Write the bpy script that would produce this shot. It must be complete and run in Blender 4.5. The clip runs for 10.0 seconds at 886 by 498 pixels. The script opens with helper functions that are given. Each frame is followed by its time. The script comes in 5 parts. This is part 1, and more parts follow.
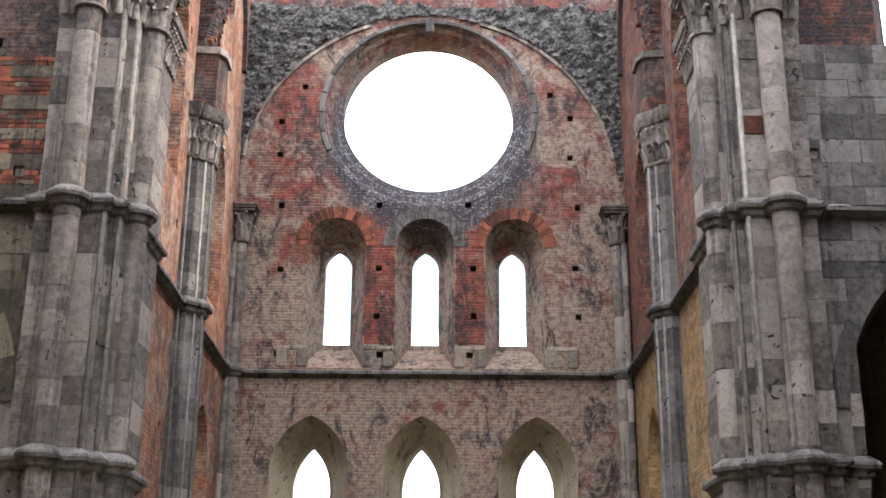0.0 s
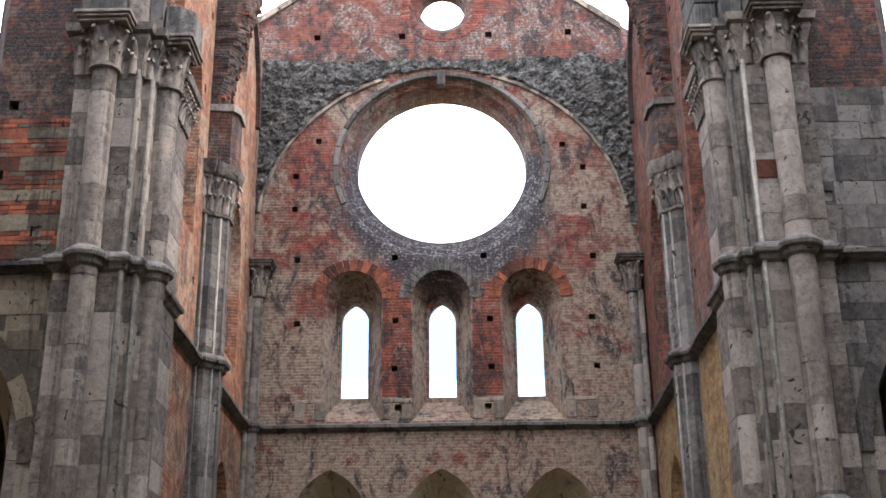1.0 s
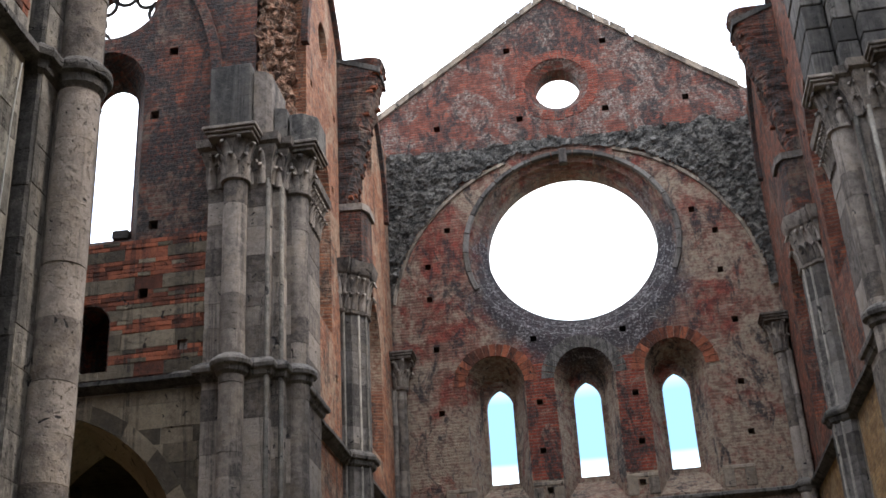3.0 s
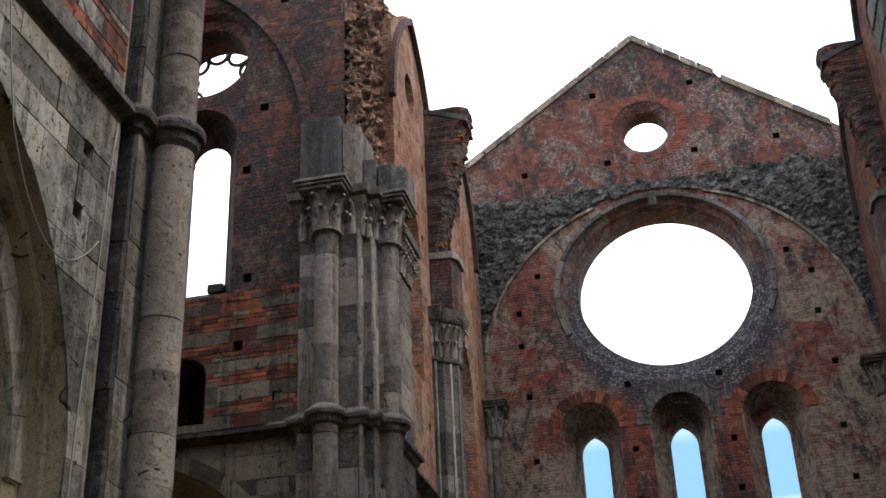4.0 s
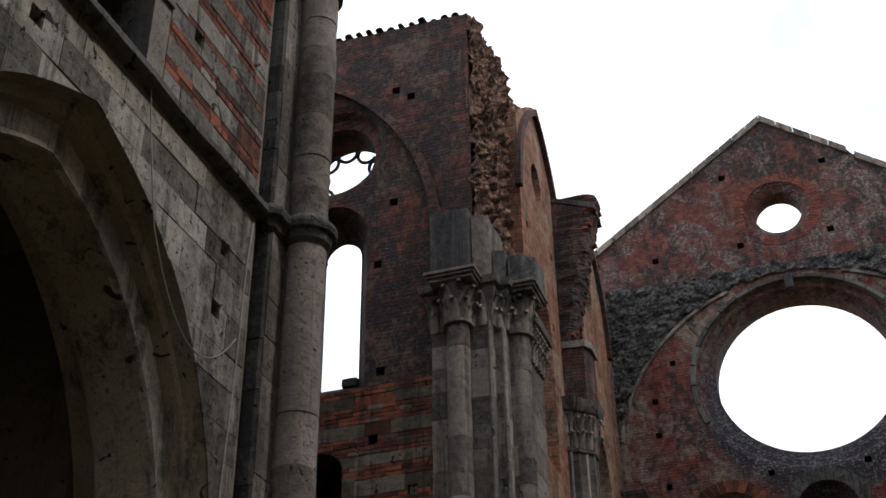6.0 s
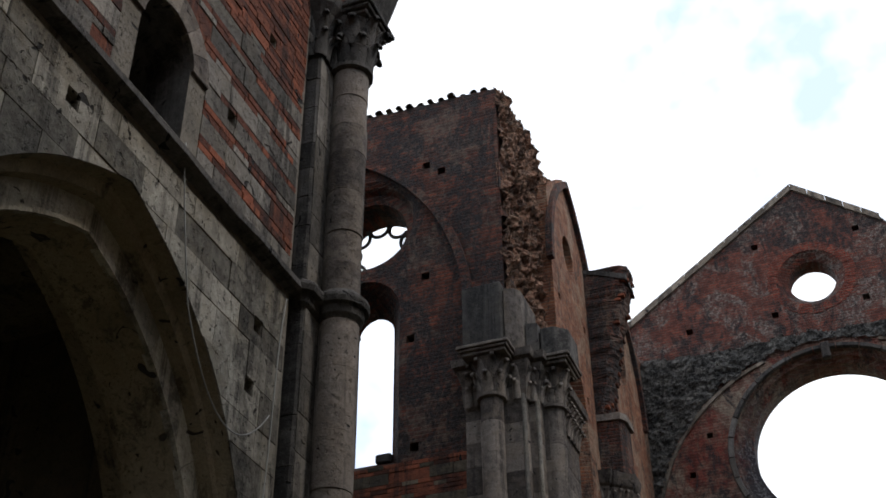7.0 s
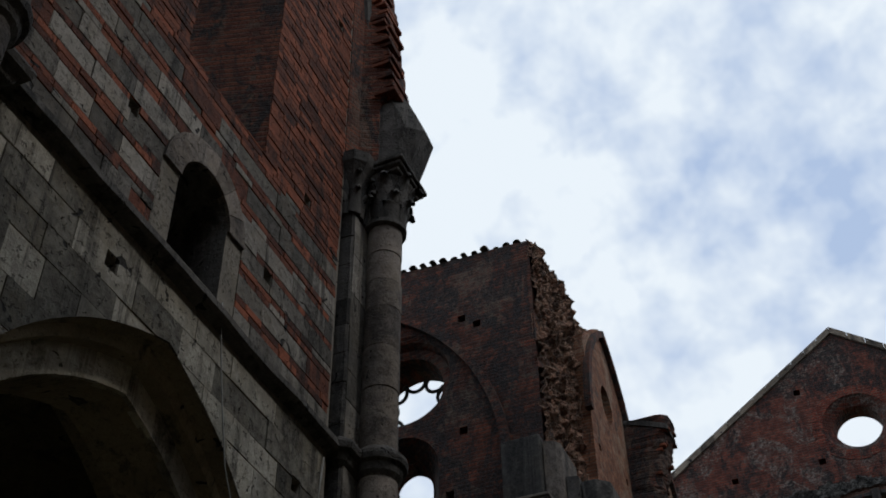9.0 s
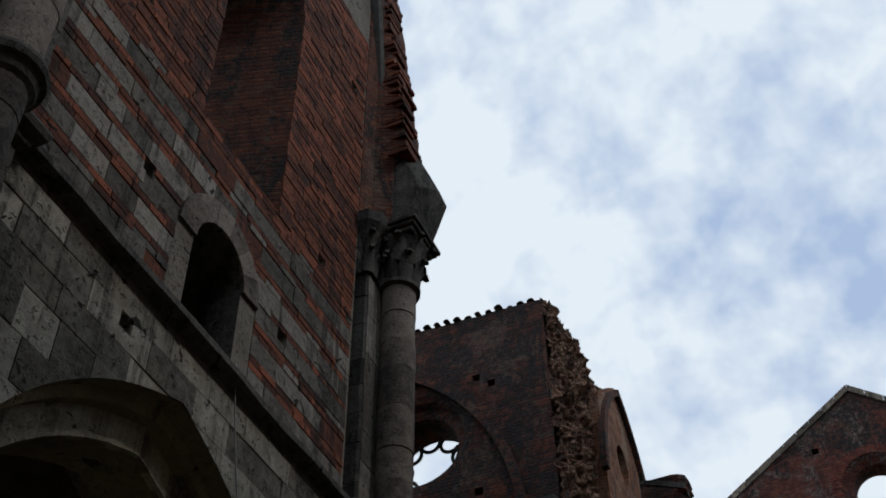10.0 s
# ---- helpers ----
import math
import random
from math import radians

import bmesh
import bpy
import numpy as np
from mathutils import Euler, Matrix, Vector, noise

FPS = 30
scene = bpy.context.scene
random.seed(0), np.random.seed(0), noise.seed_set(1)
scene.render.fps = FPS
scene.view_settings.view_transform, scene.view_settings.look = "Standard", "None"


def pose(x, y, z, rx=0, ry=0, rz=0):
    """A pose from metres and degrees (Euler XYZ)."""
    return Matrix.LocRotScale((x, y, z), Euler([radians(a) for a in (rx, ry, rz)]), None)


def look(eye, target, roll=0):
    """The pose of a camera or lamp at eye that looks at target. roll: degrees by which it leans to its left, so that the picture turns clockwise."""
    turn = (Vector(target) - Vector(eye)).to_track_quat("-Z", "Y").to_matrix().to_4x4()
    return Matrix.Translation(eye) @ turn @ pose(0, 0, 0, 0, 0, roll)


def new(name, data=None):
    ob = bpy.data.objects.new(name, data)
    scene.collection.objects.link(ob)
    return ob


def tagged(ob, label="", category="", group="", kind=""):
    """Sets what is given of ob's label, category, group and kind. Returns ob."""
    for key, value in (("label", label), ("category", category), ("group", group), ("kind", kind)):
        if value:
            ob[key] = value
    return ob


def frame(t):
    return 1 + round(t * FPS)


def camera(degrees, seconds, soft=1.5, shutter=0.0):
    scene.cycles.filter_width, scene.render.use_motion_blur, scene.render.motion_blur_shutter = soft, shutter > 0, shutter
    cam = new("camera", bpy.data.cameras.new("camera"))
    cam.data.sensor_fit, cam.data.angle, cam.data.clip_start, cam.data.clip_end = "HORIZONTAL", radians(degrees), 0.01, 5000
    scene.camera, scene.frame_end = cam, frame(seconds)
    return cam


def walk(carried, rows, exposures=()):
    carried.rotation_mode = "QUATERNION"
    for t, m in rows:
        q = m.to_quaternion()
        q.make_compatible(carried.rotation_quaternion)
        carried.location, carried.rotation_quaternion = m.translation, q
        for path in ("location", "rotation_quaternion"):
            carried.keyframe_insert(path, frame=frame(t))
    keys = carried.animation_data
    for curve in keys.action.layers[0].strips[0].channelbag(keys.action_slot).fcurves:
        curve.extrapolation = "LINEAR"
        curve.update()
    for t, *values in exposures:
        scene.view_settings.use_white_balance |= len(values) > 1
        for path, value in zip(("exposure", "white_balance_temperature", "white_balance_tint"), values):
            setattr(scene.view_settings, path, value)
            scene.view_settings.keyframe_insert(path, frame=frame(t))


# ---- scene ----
# camera: it stands in the nave and turns left and upwards
cam = camera(40.0, 10.0, soft=1.6)
EYE = (0.28, 0.0, 1.6)
TURNS = [
    (0.0, 109.023, -0.401, -0.202),
    (0.5, 110.331, 0.157, 0.264),
    (1.0, 111.423, 0.575, 0.942),
    (1.5, 112.219, 1.420, 2.210),
    (2.0, 113.132, 2.323, 4.223),
    (2.5, 114.272, 2.925, 6.501),
    (4.0, 118.001, 2.253, 13.217),
    (4.5, 118.930, 2.005, 15.141),
    (5.0, 119.909, 1.839, 17.106),
    (5.5, 121.020, 1.155, 18.392),
    (7.0, 125.884, 0.496, 21.074),
    (7.5, 127.864, 0.687, 21.845),
    (8.0, 129.836, 0.838, 22.465),
    (8.5, 131.468, 0.558, 22.829),
    (9.0, 133.109, 0.645, 23.342),
    (9.5, 134.602, 0.657, 23.714),
    (10.0, 135.894, 0.431, 24.039),
]
EXPOSURES = [(0.0, 0.72, 6550, 18), (1.0, 0.5, 6550, 18), (1.5, 0.35, 6550, 18), (2.0, 0.17, 6550, 17), (2.7, -0.13, 6550, 16), (4.0, -0.82, 6500, 15), (5.0, -1.34, 6450, 15),
             (5.5, -1.5, 6450, 15), (7.0, -1.88, 6400, 14), (8.0, -2.35, 6350, 13), (9.0, -2.72, 6200, 11), (10.0, -2.8, 6100, 10)]
walk(cam, [(t, pose(*EYE, rx, ry, rz)) for t, rx, ry, rz in TURNS], EXPOSURES)

# ---- sky and sun ----
SUN_UP, SUN_FROM = 47.0, (0.995, 0.10)      # height in degrees; side from which it shines
world = bpy.data.worlds.new("overcast_sky")
scene.world = world
world.use_nodes = True
wn, wl = world.node_tree.nodes, world.node_tree.links
wn.clear()


def wnode(kind, **kw):
    n = wn.new(kind)
    for k, v in kw.items():
        n.inputs[k].default_value = v
    return n


w_out = wn.new("ShaderNodeOutputWorld")
w_bg = wnode("ShaderNodeBackground", Strength=1.0)
w_sky = wn.new("ShaderNodeTexSky")
w_sky.sky_type = "NISHITA"
w_sky.sun_disc = False
w_sky.sun_elevation = radians(SUN_UP)
w_sky.sun_rotation = math.atan2(SUN_FROM[0], SUN_FROM[1])
w_co = wn.new("ShaderNodeTexCoord")
w_n1 = wnode("ShaderNodeTexNoise", Scale=3.6, Detail=6.0, Roughness=0.5, Distortion=0.15)
w_n2 = wnode("ShaderNodeTexNoise", Scale=20.0, Detail=3.0, Roughness=0.55, Distortion=0.1)
w_add = wn.new("ShaderNodeMath")
w_add.operation = "MULTIPLY_ADD"
w_add.inputs[1].default_value = 0.5
w_ramp = wn.new("ShaderNodeValToRGB")
w_ramp.color_ramp.elements[0].position, w_ramp.color_ramp.elements[1].position = 0.56, 0.80
w_ramp.color_ramp.elements[0].color, w_ramp.color_ramp.elements[1].color = (0, 0, 0, 1), (1, 1, 1, 1)
w_blue = wn.new("ShaderNodeMix")
w_blue.data_type = "RGBA"
w_blue.inputs[6].default_value = (25.0, 31.0, 41.0, 1)      # thin cloud
w_blue.inputs[7].default_value = (48.0, 51.0, 52.0, 1)      # thick bright cloud
w_mix = wn.new("ShaderNodeMix")
w_mix.data_type = "RGBA"
w_mix.inputs[0].default_value = 0.93
w_scale = wn.new("ShaderNodeVectorMath")
w_scale.operation = "SCALE"
w_scale.inputs[3].default_value = 0.12 * 6
wl.new(w_co.outputs["Generated"], w_n1.inputs["Vector"])
wl.new(w_co.outputs["Generated"], w_n2.inputs["Vector"])
wl.new(w_n2.outputs["Fac"], w_add.inputs[0])
wl.new(w_n1.outputs["Fac"], w_add.inputs[2])
wl.new(w_add.outputs[0], w_ramp.inputs[0])
wl.new(w_ramp.outputs[0], w_blue.inputs[0])
wl.new(w_sky.outputs[0], w_scale.inputs[0])
wl.new(w_scale.outputs[0], w_mix.inputs[6])
w_sep = wn.new("ShaderNodeSeparateXYZ")
wl.new(w_co.outputs["Generated"], w_sep.inputs[0])
w_low = wn.new("ShaderNodeMapRange")          # clear blue lower down, with some cloud near the horizon
w_low.inputs["From Min"].default_value, w_low.inputs["From Max"].default_value = 0.31, 0.40
w_hor = wn.new("ShaderNodeMapRange")
w_hor.inputs["From Min"].default_value, w_hor.inputs["From Max"].default_value = 0.265, 0.235
wl.new(w_sep.outputs[2], w_low.inputs["Value"])
wl.new(w_sep.outputs[2], w_hor.inputs["Value"])
w_max = wn.new("ShaderNodeMath")
w_max.operation = "MAXIMUM"
wl.new(w_low.outputs[0], w_max.inputs[0])
wl.new(w_hor.outputs[0], w_max.inputs[1])
w_clear = wn.new("ShaderNodeMix")
w_clear.data_type = "RGBA"
w_clear.inputs[6].default_value = (5.4, 11.0, 15.3, 1)      # open sky between the clouds
wl.new(w_max.outputs[0], w_clear.inputs[0])
wl.new(w_blue.outputs[2], w_clear.inputs[7])
wl.new(w_clear.outputs[2], w_mix.inputs[7])
wl.new(w_mix.outputs[2], w_bg.inputs[0])
wl.new(w_bg.outputs[0], w_out.inputs[0])
w_bg.inputs["Strength"].default_value = 0.125

sun = new("sun", bpy.data.lights.new("sun", "SUN"))
sun.data.energy, sun.data.angle, sun.data.color = 4.2, radians(6), (1.0, 0.93, 0.82)
sun.matrix_world = look((SUN_FROM[0] * 60, SUN_FROM[1] * 60, 60 * math.tan(radians(SUN_UP))), (0, 0, 0))


# ---- materials ----
class Mat:
    """A small helper to wire one procedural material."""

    def __init__(self, name, rough=0.9):
        self.m = bpy.data.materials.new(name)
        self.m.use_nodes = True
        self.n, self.l = self.m.node_tree.nodes, self.m.node_tree.links
        self.b = self.n["Principled BSDF"]
        self.b.inputs["Roughness"].default_value = rough
        self.b.inputs["Specular IOR Level"].default_value = 0.25
        self.co = self.n.new("ShaderNodeTexCoord").outputs["Object"]

    def link(self, a, b):
        self.l.new(a, b)

    def noise(self, scale, detail=4.0, rough=0.6, vec=None, distort=0.0):
        n = self.n.new("ShaderNodeTexNoise")
        n.inputs["Scale"].default_value, n.inputs["Detail"].default_value = scale, detail
        n.inputs["Roughness"].default_value, n.inputs["Distortion"].default_value = rough, distort
        self.link(vec or self.co, n.inputs["Vector"])
        return n.outputs["Fac"]

    def stretch(self, x, y, z):
        n = self.n.new("ShaderNodeMapping")
        n.inputs["Scale"].default_value = (x, y, z)
        self.link(self.co, n.inputs["Vector"])
        return n.outputs["Vector"]

    def ramp(self, fac, lo, hi, a=0.0, b=1.0):
        n = self.n.new("ShaderNodeMapRange")
        n.inputs["From Min"].default_value, n.inputs["From Max"].default_value = lo, hi
        n.inputs["To Min"].default_value, n.inputs["To Max"].default_value = a, b
        self.link(fac, n.inputs["Value"])
        return n.outputs["Result"]

    def math(self, op, a, b):
        n = self.n.new("ShaderNodeMath")
        n.operation = op
        for i, v in enumerate((a, b)):
            if isinstance(v, (int, float)):
                n.inputs[i].default_value = v
            else:
                self.link(v, n.inputs[i])
        return n.outputs[0]

    def mix(self, fac, a, b, blend="MIX"):
        n = self.n.new("ShaderNodeMix")
        n.data_type, n.blend_type = "RGBA", blend
        for i, v in ((0, fac), (6, a), (7, b)):
            if isinstance(v, (int, float)):
                n.inputs[i].default_value = v
            elif isinstance(v, tuple):
                n.inputs[i].default_value = (*v, 1)
            else:
                self.link(v, n.inputs[i])
        return n.outputs[2]

    def flat_uv(self, axis):
        """(along the wall, up, 0) from the object's own coordinates."""
        s, c = self.n.new("ShaderNodeSeparateXYZ"), self.n.new("ShaderNodeCombineXYZ")
        self.link(self.co, s.inputs[0])
        self.link(s.outputs["XY".index(axis)], c.inputs[0])
        self.link(s.outputs[2], c.inputs[1])
        return c.outputs[0], s

    def done(self, colour, height=None, dist=0.02, strength=1.0):
        self.link(colour, self.b.inputs["Base Color"])
        if height is not None:
            bp = self.n.new("ShaderNodeBump")
            bp.inputs["Distance"].default_value, bp.inputs["Strength"].default_value = dist, strength
            self.link(height, bp.inputs["Height"])
            self.link(bp.outputs[0], self.b.inputs["Normal"])
        return self.m


def brick_material(name, axis, brick_a, brick_b, mortar, grey, dark, grey_at=0.78, dark_at=0.6, disc=None, red=None, lichen=0.6, wash=None, soot=None):
    """Old brickwork: two brick tones, worn joints, lime-washed and lichen-grey patches, black weathering.
    disc: (centre along, centre up, radius) of a round of lichen-covered stone; red: a third brick tone in large patches.
    wash, soot: (height from, height to) over which lime wash or black crust becomes common."""
    k = Mat(name)
    uv, sep = k.flat_uv(axis)
    wob = k.n.new("ShaderNodeVectorMath")
    wob.operation = "MULTIPLY_ADD"
    wn_ = k.n.new("ShaderNodeTexNoise")
    wn_.inputs["Scale"].default_value, wn_.inputs["Detail"].default_value = 3.0, 4.0
    k.link(k.co, wn_.inputs["Vector"])
    k.link(wn_.outputs["Color"], wob.inputs[0])
    wob.inputs[1].default_value = (0.06, 0.03, 0)
    k.link(uv, wob.inputs[2])
    bt = k.n.new("ShaderNodeTexBrick")
    bt.inputs["Scale"].default_value = 1.0
    bt.inputs["Brick Width"].default_value, bt.inputs["Row Height"].default_value = 0.27, 0.072
    bt.inputs["Mortar Size"].default_value, bt.inputs["Mortar Smooth"].default_value = 0.012, 0.4
    bt.inputs["Bias"].default_value = 0.0
    bt.inputs["Color1"].default_value, bt.inputs["Color2"].default_value = (*brick_a, 1), (*brick_b, 1)
    bt.inputs["Mortar"].default_value = (*mortar, 1)
    k.link(wob.outputs[0], bt.inputs["Vector"])
    fine = k.noise(34, 4, 0.75)
    mid = k.noise(6.0, 7, 0.75)
    patch = k.noise(1.5, 7, 0.72, distort=0.8)
    chips = k.ramp(k.noise(4.5, 8, 0.8), 0.45, 0.56)
    base = k.mix(k.math("MULTIPLY", chips, 0.7), bt.outputs["Color"], tuple(v * 0.5 for v in brick_b))
    if red:
        lot = k.math("MULTIPLY", k.ramp(k.noise(0.75, 8, 0.75, distort=0.5), 0.48, 0.56), k.ramp(k.noise(3.1, 8, 0.75), 0.40, 0.54))
        base = k.mix(k.math("MULTIPLY", lot, 0.85), base, k.mix(chips, red, tuple(v * 0.4 for v in red)))
    field = k.noise(0.8, 9, 0.72, distort=0.9)
    if wash:
        field = k.math("ADD", field, k.ramp(sep.outputs[2], wash[0], wash[1], 0.0, 0.10))
    washed = k.math("MULTIPLY", k.ramp(field, grey_at, grey_at + 0.06), k.ramp(k.noise(9.0, 6, 0.75), 0.42, 0.58, 1.0, 0.25))
    c = k.mix(k.math("MULTIPLY", washed, 0.8), base, k.mix(k.ramp(k.noise(19, 5, 0.8) if lichen < 0.5 else fine, 0.45, 0.55), tuple(g * lichen for g in grey), grey))
    streak = k.noise(1.0, 8, 0.75, vec=k.stretch(1.9, 1.9, 0.9), distort=0.9)
    if soot:
        streak = k.math("ADD", streak, k.ramp(sep.outputs[2], soot[0], soot[1], 0.0, 0.10))
    blotch = k.math("MULTIPLY", k.ramp(streak, dark_at, dark_at + 0.06), k.ramp(k.noise(8.0, 6, 0.78), 0.38, 0.52))
    c = k.mix(k.math("MULTIPLY", blotch, 0.93), c, k.mix(k.ramp(fine, 0.5, 0.57), dark, tuple(v * 4 for v in dark)))
    if disc:
        dx, dz = k.math("SUBTRACT", sep.outputs["XY".index(axis)], disc[0]), k.math("SUBTRACT", sep.outputs[2], disc[1])
        r = k.math("SQRT", k.math("ADD", k.math("MULTIPLY", dx, dx), k.math("MULTIPLY", dz, dz)), 0.0)
        r = k.math("ADD", r, k.math("ADD", k.math("MULTIPLY", k.noise(1.3, 6, 0.7), 2.0), k.math("MULTIPLY", mid, 0.5)))
        near = k.ramp(r, disc[2] + 1.85, disc[2] + 1.25)
        speck = k.ramp(k.math("ADD", k.math("MULTIPLY", k.noise(15, 4, 0.8), 0.75), k.math("MULTIPLY", patch, 0.25)), 0.52, 0.60)
        c = k.mix(k.math("MULTIPLY", near, 0.92), c, k.mix(speck, (0.030, 0.029, 0.034), (0.24, 0.235, 0.24)))
    c = k.mix(k.ramp(fine, 0.52, 0.66, 0.0, 0.65), c, tuple(v * 1.2 for v in dark))
    h = k.math("ADD", k.math("MULTIPLY", k.math("SUBTRACT", 1.0, bt.outputs["Fac"]), 0.35), k.math("ADD", mid, k.math("MULTIPLY", fine, 0.7)))
    return k.done(c, h, 0.032, 1.0)


def stone_material(name, pale, deep, dark, random_by="object", dark_at=0.6, stain=0.85, pit=21.0, pitted=0.35, vary=0.32):
    """Weathered travertine and limestone: each stone has its own tone, with pits and dark streaks."""
    k = Mat(name)
    if random_by == "object":
        rnd = k.n.new("ShaderNodeObjectInfo").outputs["Random"]
    else:
        rnd = k.n.new("ShaderNodeNewGeometry").outputs["Random Per Island"]
    fine, mid = k.noise(40, 4, 0.75), k.noise(7.0, 7, 0.72)
    big = k.noise(0.7, 6, 0.65, distort=0.5)
    tone = k.math("ADD", k.math("MULTIPLY", rnd, 1.05), k.ramp(mid, 0.40, 0.60, -0.35, 0.25))
    c = k.mix(k.ramp(tone, -0.1, 0.95), deep, pale)
    c = k.mix(k.ramp(k.noise(2.3, 7, 0.72), 0.50, 0.58, 0.0, 0.3), c, (pale[0] * 0.8, pale[1] * 0.72, pale[2] * 0.58))
    soot = k.math("MULTIPLY", k.ramp(k.noise(1.0, 8, 0.72, vec=k.stretch(3.2, 3.2, 0.16), distort=0.4), dark_at - 0.07, dark_at), k.ramp(k.noise(6.0, 7, 0.78), 0.36, 0.54))
    c = k.mix(k.math("MULTIPLY", soot, stain), c, dark)
    c = k.mix(k.ramp(big, 0.50, 0.60, 0.0, 0.35), c, tuple(v * 0.3 for v in pale))
    pits = k.ramp(k.noise(pit, 3, 0.8), 0.585, 0.64)
    c = k.mix(k.math("MULTIPLY", pits, pitted), c, dark)
    c = k.mix(k.ramp(fine, 0.46, 0.60, 0.0, 0.4), c, tuple(v * 0.5 for v in pale))
    chip = k.ramp(k.noise(5.5, 2, 0.5, distort=1.2), 0.685, 0.71)
    c = k.mix(chip, c, dark)
    pits = k.math("MAXIMUM", pits, k.math("MULTIPLY", chip, 2.0))
    c = k.mix(1.0, c, k.ramp(rnd, 0.0, 1.0, 0.94 - vary, 0.94 + vary * 0.8), "MULTIPLY")      # stones from many beds and repairs
    h = k.math("SUBTRACT", k.math("ADD", mid, k.math("MULTIPLY", fine, 0.3)), k.math("MULTIPLY", pits, 0.6))
    return k.done(c, h, 0.022, 1.0)


def rubble_material(name, a, b, dark, speckle=0.5):
    """Broken masonry: lumps of two tones with black hollows and pale specks."""
    k = Mat(name)
    v = k.n.new("ShaderNodeTexVoronoi")
    v.inputs["Scale"].default_value = 5.0
    dist = k.n.new("ShaderNodeVectorMath")
    dist.operation = "MULTIPLY_ADD"
    nn = k.n.new("ShaderNodeTexNoise")
    nn.inputs["Scale"].default_value, nn.inputs["Detail"].default_value = 5.0, 5.0
    k.link(k.co, nn.inputs["Vector"])
    k.link(nn.outputs["Color"], dist.inputs[0])
    dist.inputs[1].default_value = (0.45, 0.45, 0.45)
    k.link(k.co, dist.inputs[2])
    k.link(dist.outputs[0], v.inputs["Vector"])
    mid, fine, spot = k.noise(3.0, 7, 0.78), k.noise(22, 5, 0.8), k.noise(11, 4, 0.8)
    c = k.mix(k.ramp(mid, 0.42, 0.58), a, b)
    c = k.mix(k.ramp(spot, 0.5, 0.58, 0.0, 0.85), c, dark)
    c = k.mix(k.ramp(v.outputs["Distance"], 0.45, 0.75, 0, 0.8), c, dark)
    c = k.mix(k.ramp(fine, 0.55, 0.63, 0, speckle), c, tuple(min(0.5, x * 1.6) for x in a))
    h = k.math("SUBTRACT", k.math("ADD", mid, k.math("MULTIPLY", k.math("ADD", fine, spot), 0.7)), v.outputs["Distance"])
    return k.done(c, h, 0.10, 1.0)


RED_A, RED_B = (0.25, 0.060, 0.032), (0.12, 0.036, 0.024)
MORTAR, DARK = (0.17, 0.13, 0.10), (0.014, 0.013, 0.013)
M_EAST = brick_material("brick_of_end_wall", "X", (0.25, 0.142, 0.102), (0.15, 0.068, 0.05), (0.215, 0.155, 0.12), (0.36, 0.305, 0.228), (0.017, 0.015, 0.016), 0.49, 0.522, (0.0, 13.3, 2.2), (0.215, 0.043, 0.029), wash=(11.6, 9.2))
M_NICHE = brick_material("red_brick_between_niches", "X", (0.27, 0.055, 0.03), (0.16, 0.036, 0.022), (0.17, 0.105, 0.08), (0.30, 0.25, 0.20), DARK, 0.56, 0.52)
M_GABLE = brick_material("brick_of_gable", "X", (0.235, 0.062, 0.038), (0.125, 0.042, 0.03), (0.12, 0.075, 0.058), (0.27, 0.25, 0.22), DARK, 0.47, 0.50, None, None, 0.16, soot=(19.0, 20.4))
M_REDX = brick_material("red_brick_across", "X", (0.20, 0.056, 0.03), (0.06, 0.025, 0.018), (0.10, 0.062, 0.046), (0.15, 0.12, 0.095), DARK, 0.51, 0.452)
M_REDY = brick_material("red_brick_along", "Y", (0.25, 0.075, 0.037), (0.115, 0.038, 0.024), (0.13, 0.08, 0.058), (0.19, 0.145, 0.11), DARK, 0.53, 0.505)
M_WARM = brick_material("warm_brick_along", "Y", (0.36, 0.145, 0.07), (0.20, 0.072, 0.04), (0.24, 0.16, 0.11), (0.38, 0.29, 0.21), (0.035, 0.025, 0.02), 0.49, 0.52)
M_OCHRE = brick_material("ochre_brick_along", "Y", (0.36, 0.225, 0.09), (0.24, 0.13, 0.055), (0.27, 0.18, 0.10), (0.40, 0.30, 0.17), (0.04, 0.032, 0.022), 0.500, 0.550)
M_RED = stone_material("red_brick_pieces", (0.25, 0.078, 0.04), (0.07, 0.027, 0.018), DARK, dark_at=0.58)
M_REDI = stone_material("red_brick_pieces_joined", (0.25, 0.078, 0.04), (0.07, 0.027, 0.018), DARK, "island", 0.58)
M_STONE = stone_material("grey_travertine", (0.27, 0.232, 0.20), (0.06, 0.05, 0.045), (0.022, 0.02, 0.02), dark_at=0.60, vary=0.12)
M_STONEI = stone_material("grey_travertine_joined", (0.295, 0.243, 0.193), (0.11, 0.09, 0.075), (0.022, 0.02, 0.02), "island", 0.60, vary=0.12)
M_ASHLAR = stone_material("tawny_ashlar", (0.43, 0.40, 0.335), (0.115, 0.105, 0.086), (0.03, 0.027, 0.024), dark_at=0.575, pit=13.0, pitted=0.6)
M_ASHLARI = stone_material("tawny_ashlar_joined", (0.43, 0.40, 0.335), (0.115, 0.105, 0.086), (0.03, 0.027, 0.024), "island", 0.575, pit=13.0, pitted=0.6)
# also stands in for shade on the nave pilasters and small window reveal
M_DARKSTONE = stone_material("blackened_and_shade_stone", (0.13, 0.12, 0.11), (0.045, 0.042, 0.04), (0.014, 0.014, 0.014), dark_at=0.55, vary=0.15)
M_RUBBLE = rubble_material("grey_vault_rubble", (0.22, 0.205, 0.185), (0.085, 0.08, 0.074), (0.011, 0.011, 0.011))
